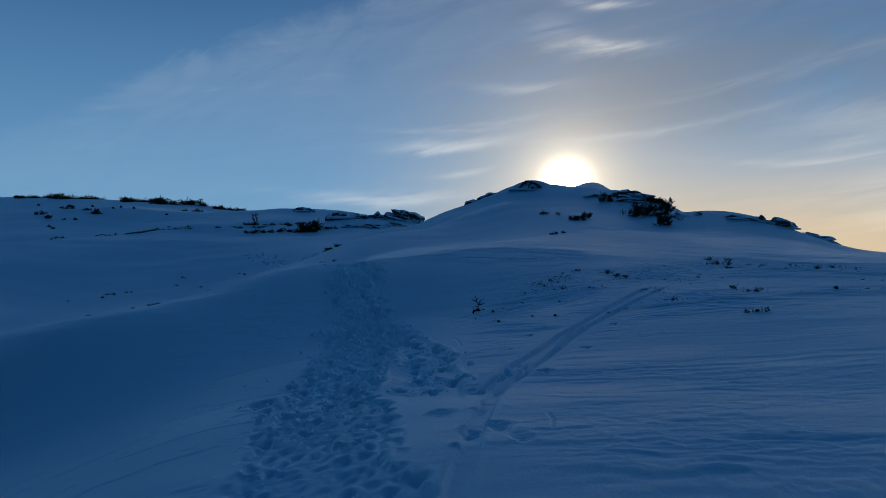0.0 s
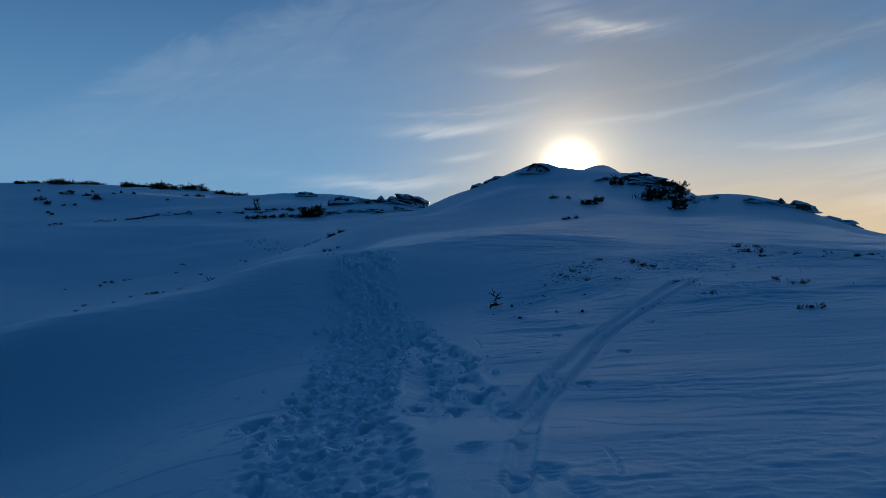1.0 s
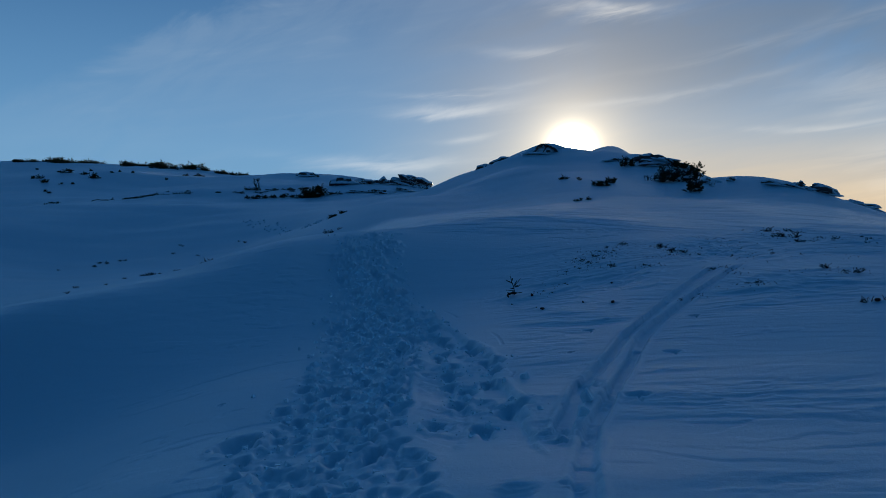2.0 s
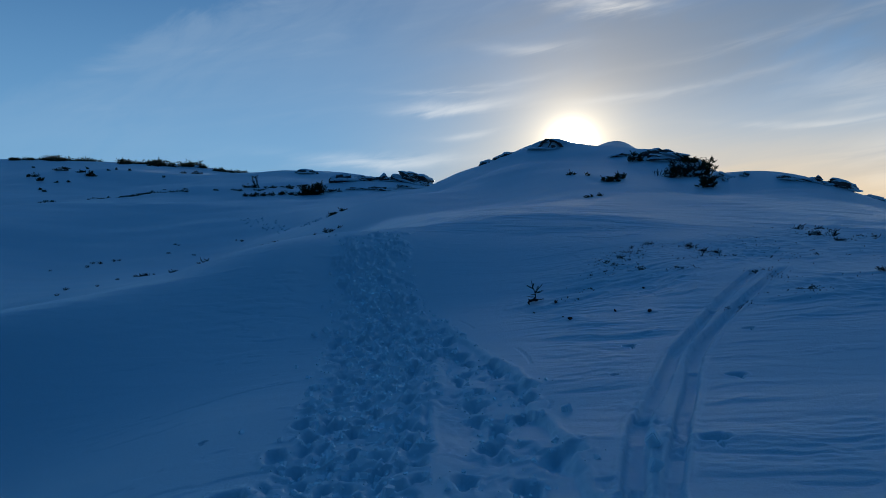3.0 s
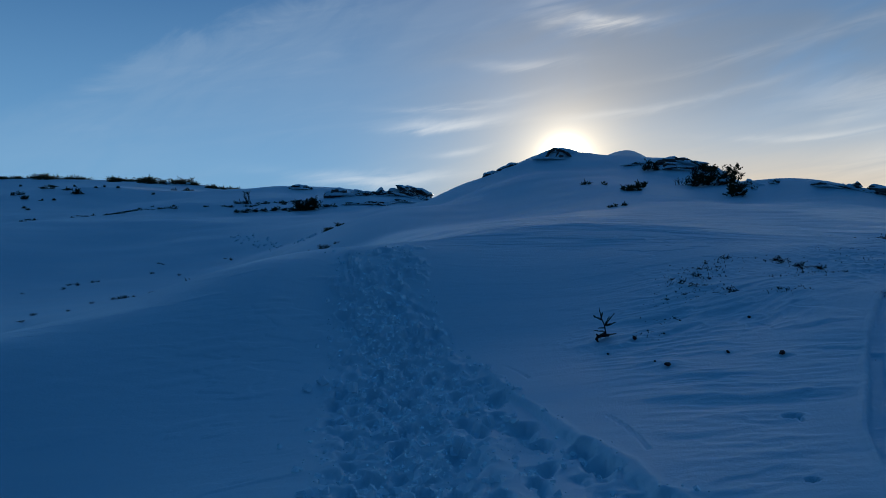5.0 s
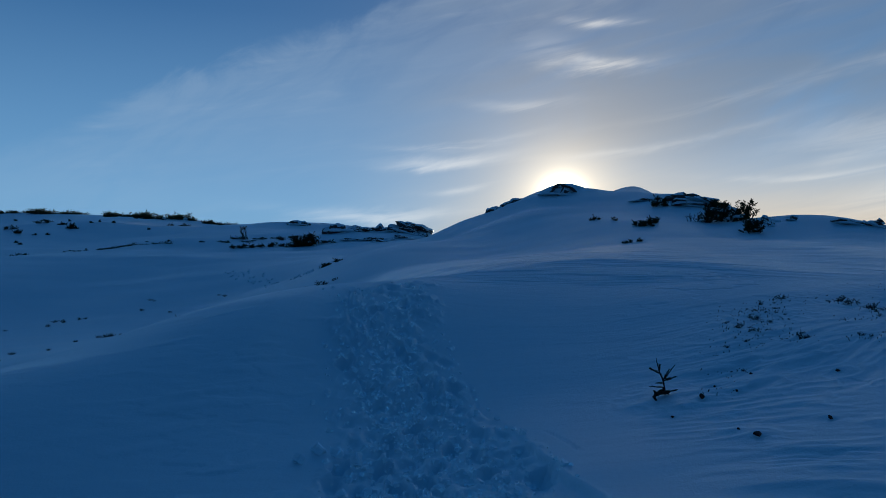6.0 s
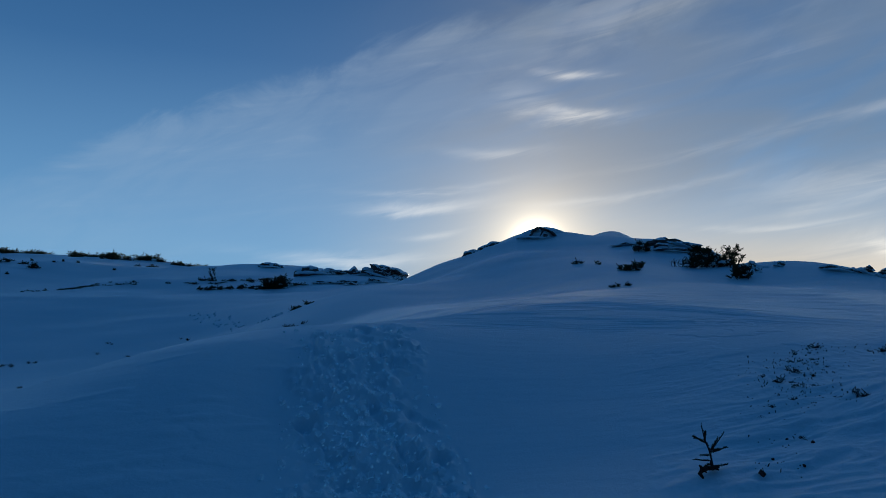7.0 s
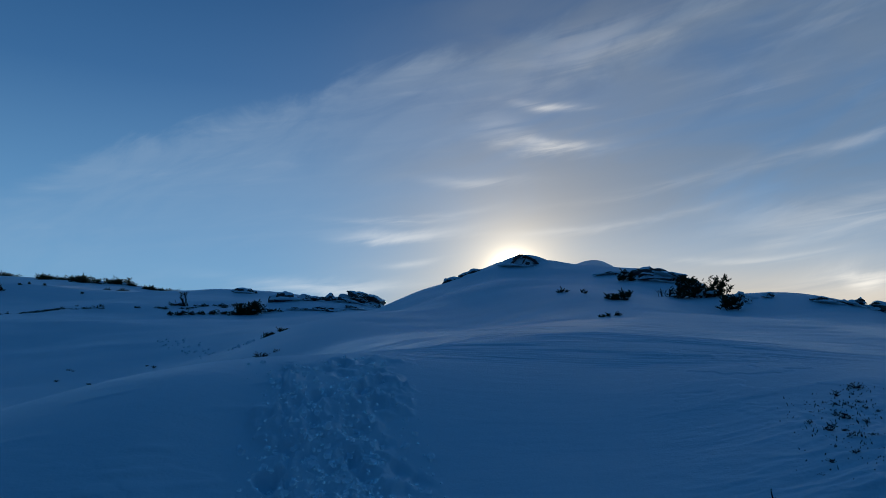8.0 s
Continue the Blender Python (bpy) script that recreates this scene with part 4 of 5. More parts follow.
def rock_stack(x, y, wide, high, seed, label, layers=4, sink=0.1, lean=0.0):
    """Flat beds of rock, one upon another, each broken off at a place of its own, with snow on the ledges."""
    rnd = random.Random(seed)
    thing = new("rock_outcrop")
    thing.location = (x, y, ground_z(x, y) - sink)
    thing.rotation_euler = (0, radians(lean), 0)
    level = 0.0
    for k in range(layers):
        thick = high / layers * rnd.uniform(0.6, 1.4)
        reach = wide * (1 - 0.38 * k / layers) * rnd.uniform(0.75, 1.05)
        start = -reach / 2 + rnd.uniform(-0.1, 0.1) * wide
        for _ in range(rnd.choice((1, 2, 2))):
            w = reach * rnd.uniform(0.45, 0.8)
            bm = slab_mesh(rnd, w, wide * rnd.uniform(0.45, 0.65), thick * rnd.uniform(1.1, 2.0), 0.2)
            bm.normal_update()
            cover = snow_on(bm, 0.07 + 0.05 * high, 0.22, seed + 2.3 * k)
            slab = part("slab", bm, ROCK, thing)
            slab.location = (min(start + w / 2, reach * 0.6), rnd.uniform(-0.12, 0.12) * wide, level + thick / 2)
            slab.rotation_euler = (rnd.uniform(-0.1, 0.1), rnd.uniform(-0.16, 0.2), rnd.uniform(-0.4, 0.4))
            for drift in islands(cover, 6):
                part("snow_cover", drift, SNOW, slab, "drift of snow on a ledge", True)
            start += w * rnd.uniform(0.8, 1.1)
        level += thick * 0.92
    bank_snow(thing, wide, wide * 0.6, high * 0.6, rnd, 4)
    return tagged(thing, label, "rock", "rock outcrops on the ridge")


def boulder(x, y, size, seed, label, mat, squash=0.75, name="stone"):
    """A knobbly stone with flat breaks and hollows."""
    rnd = random.Random(seed)
    bm = bmesh.new()
    bmesh.ops.create_icosphere(bm, subdivisions=3, radius=0.5)
    shift = Vector((rnd.uniform(0, 50), rnd.uniform(0, 50), rnd.uniform(0, 50)))
    cuts = [(Vector((rnd.gauss(0, 1), rnd.gauss(0, 1), rnd.gauss(0, 1))).normalized(), rnd.uniform(0.28, 0.42)) for _ in range(7)]
    for v in bm.verts:
        q = v.co * (1 + 0.75 * noise.noise(v.co * 3.2 + shift))
        for side, far in cuts:
            over = q.dot(side) - far
            if over > 0:
                q -= side * over * 0.85
        q += noise.noise_vector(v.co * 9 + shift) * 0.05
        v.co = Vector((q.x * size * 1.25, q.y * size, q.z * size * squash * 1.3))
    ob = part(name, bm, mat)
    ob.location = (x, y, ground_z(x, y) + size * squash * 0.3)
    ob.rotation_euler = (0, 0, rnd.uniform(0, 6))
    return tagged(ob, label, "stone", "stones in the snow")


# ---- dwarf pines and low scrub ----
def dwarf_pine(x, y, wide, high, seed, label, stems=9, shoots=22, lean=0.0, size=1.0, snow=0.0, group="dwarf pines on the hill", sink=0.03, bare=0, low=0.25, spread_low=0.04):
    """A sprawling mountain pine: crooked boughs that rise from the snow, clad in dark shoots."""
    rnd = random.Random(seed)
    thing = new("dwarf_pine")
    thing.location = (x, y, ground_z(x, y) - sink)
    thing.rotation_euler = (0, 0, rnd.uniform(-0.2, 0.2))
    for n in range(stems + bare):
        wv, wf, nv, nf = [], [], [], []
        a = rnd.uniform(0, 2 * math.pi)
        spread = rnd.uniform(0.15, 1.0)
        root = Vector((rnd.uniform(-0.42, 0.42) * wide, rnd.uniform(-0.25, 0.25) * wide, -0.02))
        tip = Vector((root.x + math.cos(a) * wide * 0.22 * spread + lean * high, root.y + math.sin(a) * wide * 0.18 * spread, high * rnd.uniform(0.45, 1.0) * (1 - 0.55 * (abs(root.x) / (0.5 * wide)) ** 2 if lean == 0 else 1)))
        mid = (root + tip) / 2 + Vector((rnd.uniform(-0.1, 0.1) * wide, rnd.uniform(-0.1, 0.1) * wide, -0.12 * high))
        pts = [root, root.lerp(mid, 0.6), mid, mid.lerp(tip, 0.6), tip]
        r = 0.022 * size * (0.6 + high)
        tube(wv, wf, pts, [r, r * 0.8, r * 0.65, r * 0.5, r * 0.25], 5)
        for k in range(4 if n >= stems else 2):
            base = pts[2].lerp(tip, rnd.uniform(0, 0.8))
            end = base + Vector((rnd.uniform(-1, 1), rnd.uniform(-1, 1), rnd.uniform(0.3, 1.0))).normalized() * high * 0.35
            tube(wv, wf, [base, base.lerp(end, 0.5) + Vector((0, 0, 0.03 * high)), end], [r * 0.4, r * 0.3, r * 0.12], 4)
        bough = raw_part("bough", wv, wf, BARK, thing)
        if n >= stems:
            continue
        for k in range(shoots):
            f = rnd.uniform(low, 1.0)
            i = min(int(f * 4), 3)
            at = pts[i].lerp(pts[i + 1], f * 4 - i) + Vector((rnd.gauss(0, 0.055), rnd.gauss(0, 0.055), rnd.gauss(0, 0.04))) * wide
            at.z = max(at.z, 0.02)
            at.x += (1 - f) * rnd.uniform(-1, 1) * spread_low * wide
            way = Vector((rnd.gauss(0.1, 0.9), rnd.gauss(0, 0.8), rnd.uniform(0.0, 0.4) + f * rnd.uniform(0.2, 1.1)))
            ln = 0.21 * size * rnd.uniform(0.6, 1.3)
            shoot(nv, nf, at, way, ln, ln * 0.36, rnd)
        raw_part("foliage", nv, nf, NEEDLES, bough, "dense dark green pine needles")
    for n in range(int(snow)):
        w = wide * rnd.uniform(0.12, 0.26)
        clump = part("snow_clump", cap_mesh(rnd, w, w * 0.8, w * 0.6), SNOW, thing, "clump of snow caught in the boughs", True)
        clump.location = (rnd.uniform(-0.4, 0.4) * wide, rnd.uniform(-0.25, 0.0) * wide, high * rnd.uniform(0.05, 0.35))
    return tagged(thing, label, "dwarf pine", group)


def heather_sprig(seed, high, wide, mat, twigs=9, leafy=True):
    """One tuft of dead heather or grass, as a thing at the origin."""
    rnd = random.Random(seed)
    wv, wf, nv, nf = [], [], [], []
    for n in range(twigs):
        a = rnd.uniform(0, 2 * math.pi)
        out, rise = rnd.uniform(0.2, 1.0), rnd.uniform(0.25, 1.0)
        root = Vector((math.cos(a), math.sin(a), 0)) * wide * 0.25 * rnd.random() - Vector((0, 0, 0.02))
        tip = root + Vector((math.cos(a) * wide * 0.5 * out, math.sin(a) * wide * 0.5 * out, high * rise))
        mid = root.lerp(tip, 0.5) + Vector((rnd.uniform(-0.12, 0.12) * wide, rnd.uniform(-0.12, 0.12) * wide, high * rnd.uniform(-0.1, 0.2)))
        tube(wv, wf, [root, mid, tip], [0.005, 0.004, 0.0018], 4)
        if leafy:
            for k in range(3):
                base = root.lerp(mid, 1.0) if k == 0 else mid.lerp(tip, rnd.uniform(0.0, 0.8))
                end = base + Vector((rnd.uniform(-0.3, 0.3) * wide, rnd.uniform(-0.3, 0.3) * wide, high * rnd.uniform(0.0, 0.45)))
                tube(wv, wf, [base, end], [0.003, 0.0015], 3)
                for q in range(3):
                    shoot(nv, nf, base.lerp(end, rnd.uniform(0.2, 1)), end - base + Vector((0, 0, 0.01)), 0.026, 0.009, rnd)
    if not leafy:
        return raw_part("grass_tuft", wv, wf, mat)
    thing = new("heather_tuft")
    raw_part("stem", wv, wf, BARK, thing)
    raw_part("foliage", nv, nf, mat, thing, "brown withered heather leaves")
    return thing


def spruce_seedling(x, y):
    """A young spruce: a thin crooked stem and a few short needled branches."""
    rnd = random.Random(77)
    thing = new("spruce_seedling")
    thing.location = (x, y, ground_z(x, y) - 0.01)
    wv, wf, nv, nf = [], [], [], []
    pts = [Vector((0.0, 0, -0.04)), Vector((0.0, 0, 0.06)), Vector((-0.014, 0.01, 0.14)), Vector((-0.045, 0.01, 0.215)), Vector((-0.07, 0, 0.315))]
    tube(wv, wf, pts, [0.007, 0.006, 0.0055, 0.0045, 0.003], 6)
    stem = raw_part("stem", wv, wf, BARK, thing)
    for n in range(34):
        f = n / 33
        i = min(int(f * 4), 3)
        shoot(nv, nf, pts[i].lerp(pts[i + 1], f * 4 - i), Vector((rnd.gauss(0, 0.3), rnd.gauss(0, 0.3), 1)), 0.018, 0.008, rnd)
    raw_part("needles", nv, nf, NEEDLES, stem)
    # where it leaves the stem, sideways and up from there, and its reach away from the camera
    for bx, bz, dx, dz, dy in ((0.0, 0.035, 0.105, 0.008, 0.02), (0.0, 0.045, -0.04, -0.02, -0.03), (0.0, 0.075, -0.115, 0.006, 0.01), (0.0, 0.06, -0.06, -0.015, -0.03), (-0.005, 0.115, -0.05, -0.008, 0.03), (-0.01, 0.14, 0.095, 0.115, 0.01), (-0.01, 0.145, 0.10, 0.022, -0.02), (-0.01, 0.135, 0.065, 0.006, 0.03), (-0.01, 0.15, 0.035, 0.075, -0.03), (-0.03, 0.19, -0.09, 0.05, 0.0), (-0.035, 0.2, -0.075, 0.03, 0.03), (-0.045, 0.215, 0.012, 0.045, 0.03)):
        wv, wf, nv, nf = [], [], [], []
        base = Vector((bx, 0.0, bz))
        end = base + Vector((dx, dy, dz))
        tube(wv, wf, [base, base.lerp(end, 0.5) + Vector((0, 0, -0.004)), end], [0.004, 0.0035, 0.002], 5)
        for k in range(12):
            way = (end - base).normalized() + Vector((rnd.gauss(0, 0.2), rnd.gauss(0, 0.2), rnd.gauss(0, 0.2)))
            shoot(nv, nf, base.lerp(end, 0.1 + 0.9 * k / 11), way, 0.02, 0.0105, rnd)
        branch = raw_part("branch", wv, wf, BARK, thing)
        raw_part("needles", nv, nf, NEEDLES, branch)
    return tagged(thing, "small young spruce with sparse needled branches standing in snow", "spruce")


# ---- the hilltop ----
summit_rock(6.1, 50.5)
rock_outcrop(2.0, 51.4, 1.2, 0.30, 12, "low slabs of dark rock on the snowy ridge", 2, 0.1, 0.55, 0.8, -16)
rock_outcrop(3.3, 51.5, 1.3, 0.32, 13, "low slabs of dark rock on the snowy ridge", 2, 0.1, 0.55, 0.8, -14)
rock_outcrop(12.0, 46.0, 2.0, 0.75, 15, "dark rounded rock face with snowy ledges", 3, 0.4, 0.05, 1.6, 8, banked=1)
rock_stack(11.75, 44.7, 1.8, 0.16, 16, "thin snow-striped rock ledges", 2, 0.12, 6)
rock_stack(9.9, 46.6, 1.2, 0.08, 26, "thin dark rock ledge in the snow", 2, 0.05, -2)
rock_stack(13.0, 45.2, 1.8, 0.2, 17, "broken dark rock with snow in its cracks", 4, 0.15, 18)
rock_stack(14.8, 35.2, 1.3, 0.18, 18, "flat bedded rock slabs on the shoulder", 3, 0.12, 8)
rock_stack(15.6, 34.9, 1.1, 0.24, 19, "broken bedded rock slabs on the shoulder", 3, 0.12, 20)
rock_stack(16.6, 34.9, 1.5, 0.3, 20, "blocky dark rock slab overhanging the slope", 3, 0.1, 8)
rock_stack(18.0, 34.6, 1.5, 0.2, 21, "low line of dark rock in the snow", 3, 0.12, 14)
rock_stack(12.35, 37.0, 0.9, 0.18, 22, "small dark rocks under the dwarf pine", 3, 0.08, 12)
rock_stack(12.1, 36.2, 0.4, 0.14, 23, "small dark rocks under the dwarf pine", 2, 0.06, 14)
rock_stack(13.2, 36.6, 0.5, 0.12, 24, "small dark rocks under the dwarf pine", 2, 0.05, 14)

HILL_PINE = "sprawling dark green dwarf pine half buried in snow"
dwarf_pine(11.0, 38.8, 1.8, 0.8, 31, HILL_PINE, 20, 21, 0.3, 0.9, 4, bare=3)
dwarf_pine(11.65, 38.4, 0.7, 0.9, 32, "upright dark green dwarf pine on the shoulder", 6, 18, 0.45, 0.9, 1)
dwarf_pine(10.85, 35.3, 0.8, 0.5, 33, HILL_PINE, 9, 22, 0.1, 0.8, 4)
dwarf_pine(10.1, 39.3, 1.0, 0.45, 34, "thin half-bare dwarf pine twigs in snow", 3, 8, 0.0, 0.7, 1, bare=7)
dwarf_pine(13.0, 44.4, 1.0, 0.3, 35, HILL_PINE, 9, 20, 0.0, 0.9, 2)
dwarf_pine(10.1, 44.6, 0.8, 0.5, 36, HILL_PINE, 7, 20, 0.0, 0.85, 1)
dwarf_pine(6.3, 35.1, 0.5, 0.2, 37, "low leaning dwarf pine in deep snow", 5, 14, 0.3, 0.65, 2)
dwarf_pine(6.72, 35.1, 0.4, 0.24, 38, "low leaning dwarf pine in deep snow", 5, 16, 0.4, 0.7, 1)
dwarf_pine(7.15, 36.2, 0.5, 0.22, 27, "low leaning dwarf pine in deep snow", 5, 16, 0.6, 0.7, 1)
dwarf_pine(5.43, 38.2, 0.5, 0.14, 39, "flat dwarf pine tips above the snow", 4, 10, 0.0, 0.6, 1, bare=1)
dwarf_pine(5.97, 37.1, 0.35, 0.16, 40, "flat dwarf pine tips above the snow", 2, 6, 0.0, 0.6, 0, bare=3)
for n, dx in enumerate((-0.18, 0.06, 0.34)):
    dwarf_pine(4.78 + dx, 30.3 + 0.05 * n, 0.2, 0.1, 41 + n, "small dwarf pine tuft in smooth snow", 3, 8, 0.1, 0.38, 1)

# ---- the far ridge and its slope ----
FAR_PINES = "dwarf pines on the far ridge"
rock_outcrop(-10.7, 73.6, 2.0, 0.85, 51, "layered dark rock stack with snowy top", 3, 0.0, 1.1, 1.5)
rock_stack(-8.9, 74.2, 1.8, 0.5, 50, "low broken rock slabs on the far ridge", 3, 0.1, 6)
rock_outcrop(-7.9, 75.0, 1.6, 0.6, 52, "small snowy rock lump on the far ridge", 3, 0.1, 0.8, 1.2)
rock_stack(-6.6, 74.8, 1.9, 0.6, 49, "tilted dark rock blocks with snow between", 2, 0.05, -4)
rock_outcrop(-5.3, 75.2, 2.2, 0.95, 53, "layered dark rock stack with snowy top", 3, 0.05, 1.1, 1.6, 3)
rock_stack(-3.9, 74.2, 2.8, 0.95, 54, "broken dark rock sloping into the snow", 3, 0.1, 16)
rock_stack(-2.7, 73.2, 2.0, 0.5, 55, "low dark rock sloping into the snow", 3, 0.12, 16)
rock_outcrop(-18.6, 94.6, 2.6, 0.6, 56, "snow-capped rock bump on the far ridge", 2, 0.12, 0.85, 1.6)
for n, (rx, ry, rw) in enumerate(((-8.9, 69.6, 1.4), (-7.0, 69.5, 1.8), (-5.4, 69.0, 1.6), (-6.2, 67.8, 1.3), (-4.6, 70.5, 1.6))):
    rock_stack(rx, ry, rw, 0.22, 57 + n, "flat rock ledge almost level with the snow", 2, 0.1, 4)
dwarf_pine(-12.5, 67.8, 1.9, 1.05, 76, "round bushy dwarf pine on the far slope", 20, 30, 0.0, 1.4, 3, FAR_PINES, low=0.0, spread_low=0.1)
for n, (px, py, w, h, k) in enumerate(((-18.6, 68.4, 1.2, 0.28, 4), (-17.7, 68.5, 1.0, 0.42, 4), (-16.7, 68.6, 0.8, 0.3, 3), (-15.6, 68.9, 0.9, 0.36, 5), (-14.4, 68.4, 0.8, 0.34, 4), (-13.9, 67.9, 0.8, 0.2, 4), (-11.0, 68.5, 1.3, 0.26, 4), (-19.9, 73.8, 1.2, 0.28, 4), (-17.9, 73.9, 1.4, 0.16, 3), (-16.3, 74.0, 1.2, 0.14, 3), (-14.8, 74.1, 0.9, 0.16, 3), (-6.5, 39.5, 0.35, 0.24, 4), (-6.25, 39.5, 0.3, 0.1, 3), (-5.85, 39.7, 0.5, 0.16, 4))):
    dwarf_pine(px, py, w * 1.15, h * 0.75, 80 + n, "low dark dwarf pine scrub on the far snow slope", k + 4, 14, 0.15, 0.8 if py > 50 else 0.42, 1, FAR_PINES, bare=1, low=0.0, spread_low=0.16)
dwarf_pine(-19.25, 73.9, 0.6, 1.3, 95, "tall thin half-bare dwarf pine on the far slope", 3, 12, -0.25, 0.9, 1, FAR_PINES, bare=2, low=0.72)
# mats of pine along the skyline: x, y, length, height
seed = 120
for px, py, w, h in ((-83.1, 141.5, 1.4, 0.7), (-81.7, 142.2, 1.2, 0.8), (-80.1, 142.2, 1.6, 1.6), (-77.8, 142.0, 2.4, 0.7), (-75.9, 141.2, 2.8, 1.1), (-74.1, 141.2, 2.6, 1.2), (-72.7, 140.8, 3.0, 1.3), (-70.5, 138.8, 3.0, 1.0), (-69.1, 138.4, 3.0, 1.1), (-67.3, 138.2, 2.4, 0.6), (-58.3, 133.6, 1.6, 1.5), (-57.1, 133.2, 2.2, 1.1), (-55.1, 130.6, 2.6, 0.9), (-53.3, 129.2, 2.4, 0.8), (-51.9, 129.0, 2.2, 1.4), (-50.8, 129.2, 2.4, 1.6), (-49.3, 128.8, 3.0, 1.6), (-47.7, 128.4, 3.2, 1.7), (-46.1, 127.8, 3.0, 1.5), (-44.7, 127.4, 3.0, 1.2), (-43.3, 128.0, 2.4, 0.8), (-39.8, 129.6, 2.2, 0.6), (-38.2, 129.8, 2.4, 0.7), (-36.8, 129.8, 1.8, 0.5)):
    seed += 1
    dwarf_pine(px, py - (0.0, 1.5, 4.5, 3.0, 0.4)[seed % 5], w * 1.35, h * (0.85, 0.5, 0.6, 0.45, 0.55)[seed % 5], seed, "dense dark dwarf pine mat on the snowy skyline", 11, 18, (0.0, 0.4, -0.3)[seed % 3], 2.0, 1, FAR_PINES, 0.2, low=0.0, spread_low=0.16)
for px, py, w, h in ((-52.2, 92.4, 1.3, 0.45), (-48.9, 88.3, 0.8, 0.35), (-50.9, 97.2, 1.6, 0.5), (-47.7, 95.6, 1.0, 0.22), (-45.5, 93.1, 1.5, 0.5), (-45.3, 93.1, 0.6, 1.0), (-70.1, 123.5, 0.5, 0.3), (-56.9, 106.2, 0.5, 0.3), (-60.1, 114.8, 1.2, 0.3), (-49.4, 100.3, 0.5, 0.3), (-44.7, 96.6, 0.4, 0.24), (-44.2, 97.8, 0.3, 0.24), (-42.5, 97.9, 0.3, 0.24), (-36.4, 93.7, 0.3, 0.2), (-46.5, 87.4, 0.3, 0.2), (-45.3, 87.7, 0.3, 0.2), (-45.1, 81.6, 0.28, 0.2), (-43.7, 79.9, 0.27, 0.2), (-38.7, 106.8, 1.0, 0.34), (-38.5, 111.9, 1.6, 0.54)):
    seed += 1
    dwarf_pine(px, py, w, h, seed, "low dark dwarf pine scrub on the far snow slope", 5 if w < 0.6 else 8, 10, 0.0, 0.8 if w < 0.6 else 1.1, 0, FAR_PINES, low=0.0, spread_low=0.16)
# a broken line of heath along the edge of the far terrace
rnd = random.Random(61)
for n in range(66):
    px = rnd.choice((rnd.uniform(-30.5, -15.5), rnd.gauss(-29.6, 0.6), rnd.gauss(-26.4, 1.2), rnd.gauss(-20.0, 2.0), rnd.uniform(-34, -29), rnd.gauss(-36.6, 0.7)))
    py = float(np.interp(px, (-37.5, -30.5, -28.8, -26.1, -24.2, -15.5), (68.2, 69.6, 71.8, 71.6, 72.1, 72.3))) + rnd.gauss(0, 0.5)
    seed += 1
    dwarf_pine(px, py, rnd.uniform(0.3, 1.1), rnd.uniform(0.05, 0.14), seed, "flat dark scrub along the terrace edge", 5, 5, 0.0, 0.5, 0, FAR_PINES, low=0.0, spread_low=0.16)


def dead_root(x, y):
    """A crooked dead root that lies on the snow, with stubs of side roots."""
    rnd = random.Random(15)
    thing = new("dead_root")
    thing.location = (x, y, ground_z(x, y))
    wv, wf = [], []
    pts = [Vector(p) for p in ((0.03, 0.0, 0.035), (-0.02, -0.01, 0.03), (-0.055, -0.02, 0.028), (-0.095, -0.03, 0.022), (-0.118, -0.04, -0.005), (-0.10, -0.055, -0.035))]
    tube(wv, wf, pts, [0.012, 0.018, 0.015, 0.021, 0.016, 0.007], 7)
    raw_part("stem", wv, wf, BARK, thing)
    for n, (at, way) in enumerate(((1, (-0.01, -0.01, 0.035)), (2, (0.015, -0.03, 0.01)), (3, (-0.02, 0.0, 0.025)), (3, (0.02, -0.03, -0.02)), (1, (0.03, -0.02, -0.01)))):
        wv, wf = [], []
        end = pts[at] + Vector(way) * rnd.uniform(0.8, 1.3)
        tube(wv, wf, [pts[at], pts[at].lerp(end, 0.6) + Vector((0, 0, 0.004)), end], [0.010, 0.009, 0.004], 6)
        raw_part("stub", wv, wf, BARK, thing)
    return tagged(thing, "crooked dark dead root lying beside the young spruce", "root")


# ---- near the trail ----
spruce_seedling(0.7, 13.95)
dead_root(0.7, 13.92)
heather = [tagged(heather_sprig(200 + n, 0.10, 0.20, HEATHER, 9), "withered brown heather tuft poking through wind crust", "heather", "heather tufts in the snow") for n in range(4)]
blades = [tagged(heather_sprig(210 + n, 0.15, 0.06, GRASS, 5, False), "dry grass stalks poking through wind crust", "grass tuft", "grass tufts in the snow") for n in range(3)]
rnd = random.Random(9)


def plant(kinds, px, py, scale):
    ob = rnd.choice(kinds)
    m = Matrix.LocRotScale((px, py, ground_z(px, py) - 0.01), Euler((rnd.uniform(-0.2, 0.2), rnd.uniform(-0.2, 0.2), rnd.uniform(0, 6.28))), None)
    made = copy_thing(ob, m)
    made.scale = (scale, scale, scale * rnd.uniform(0.7, 1.2))


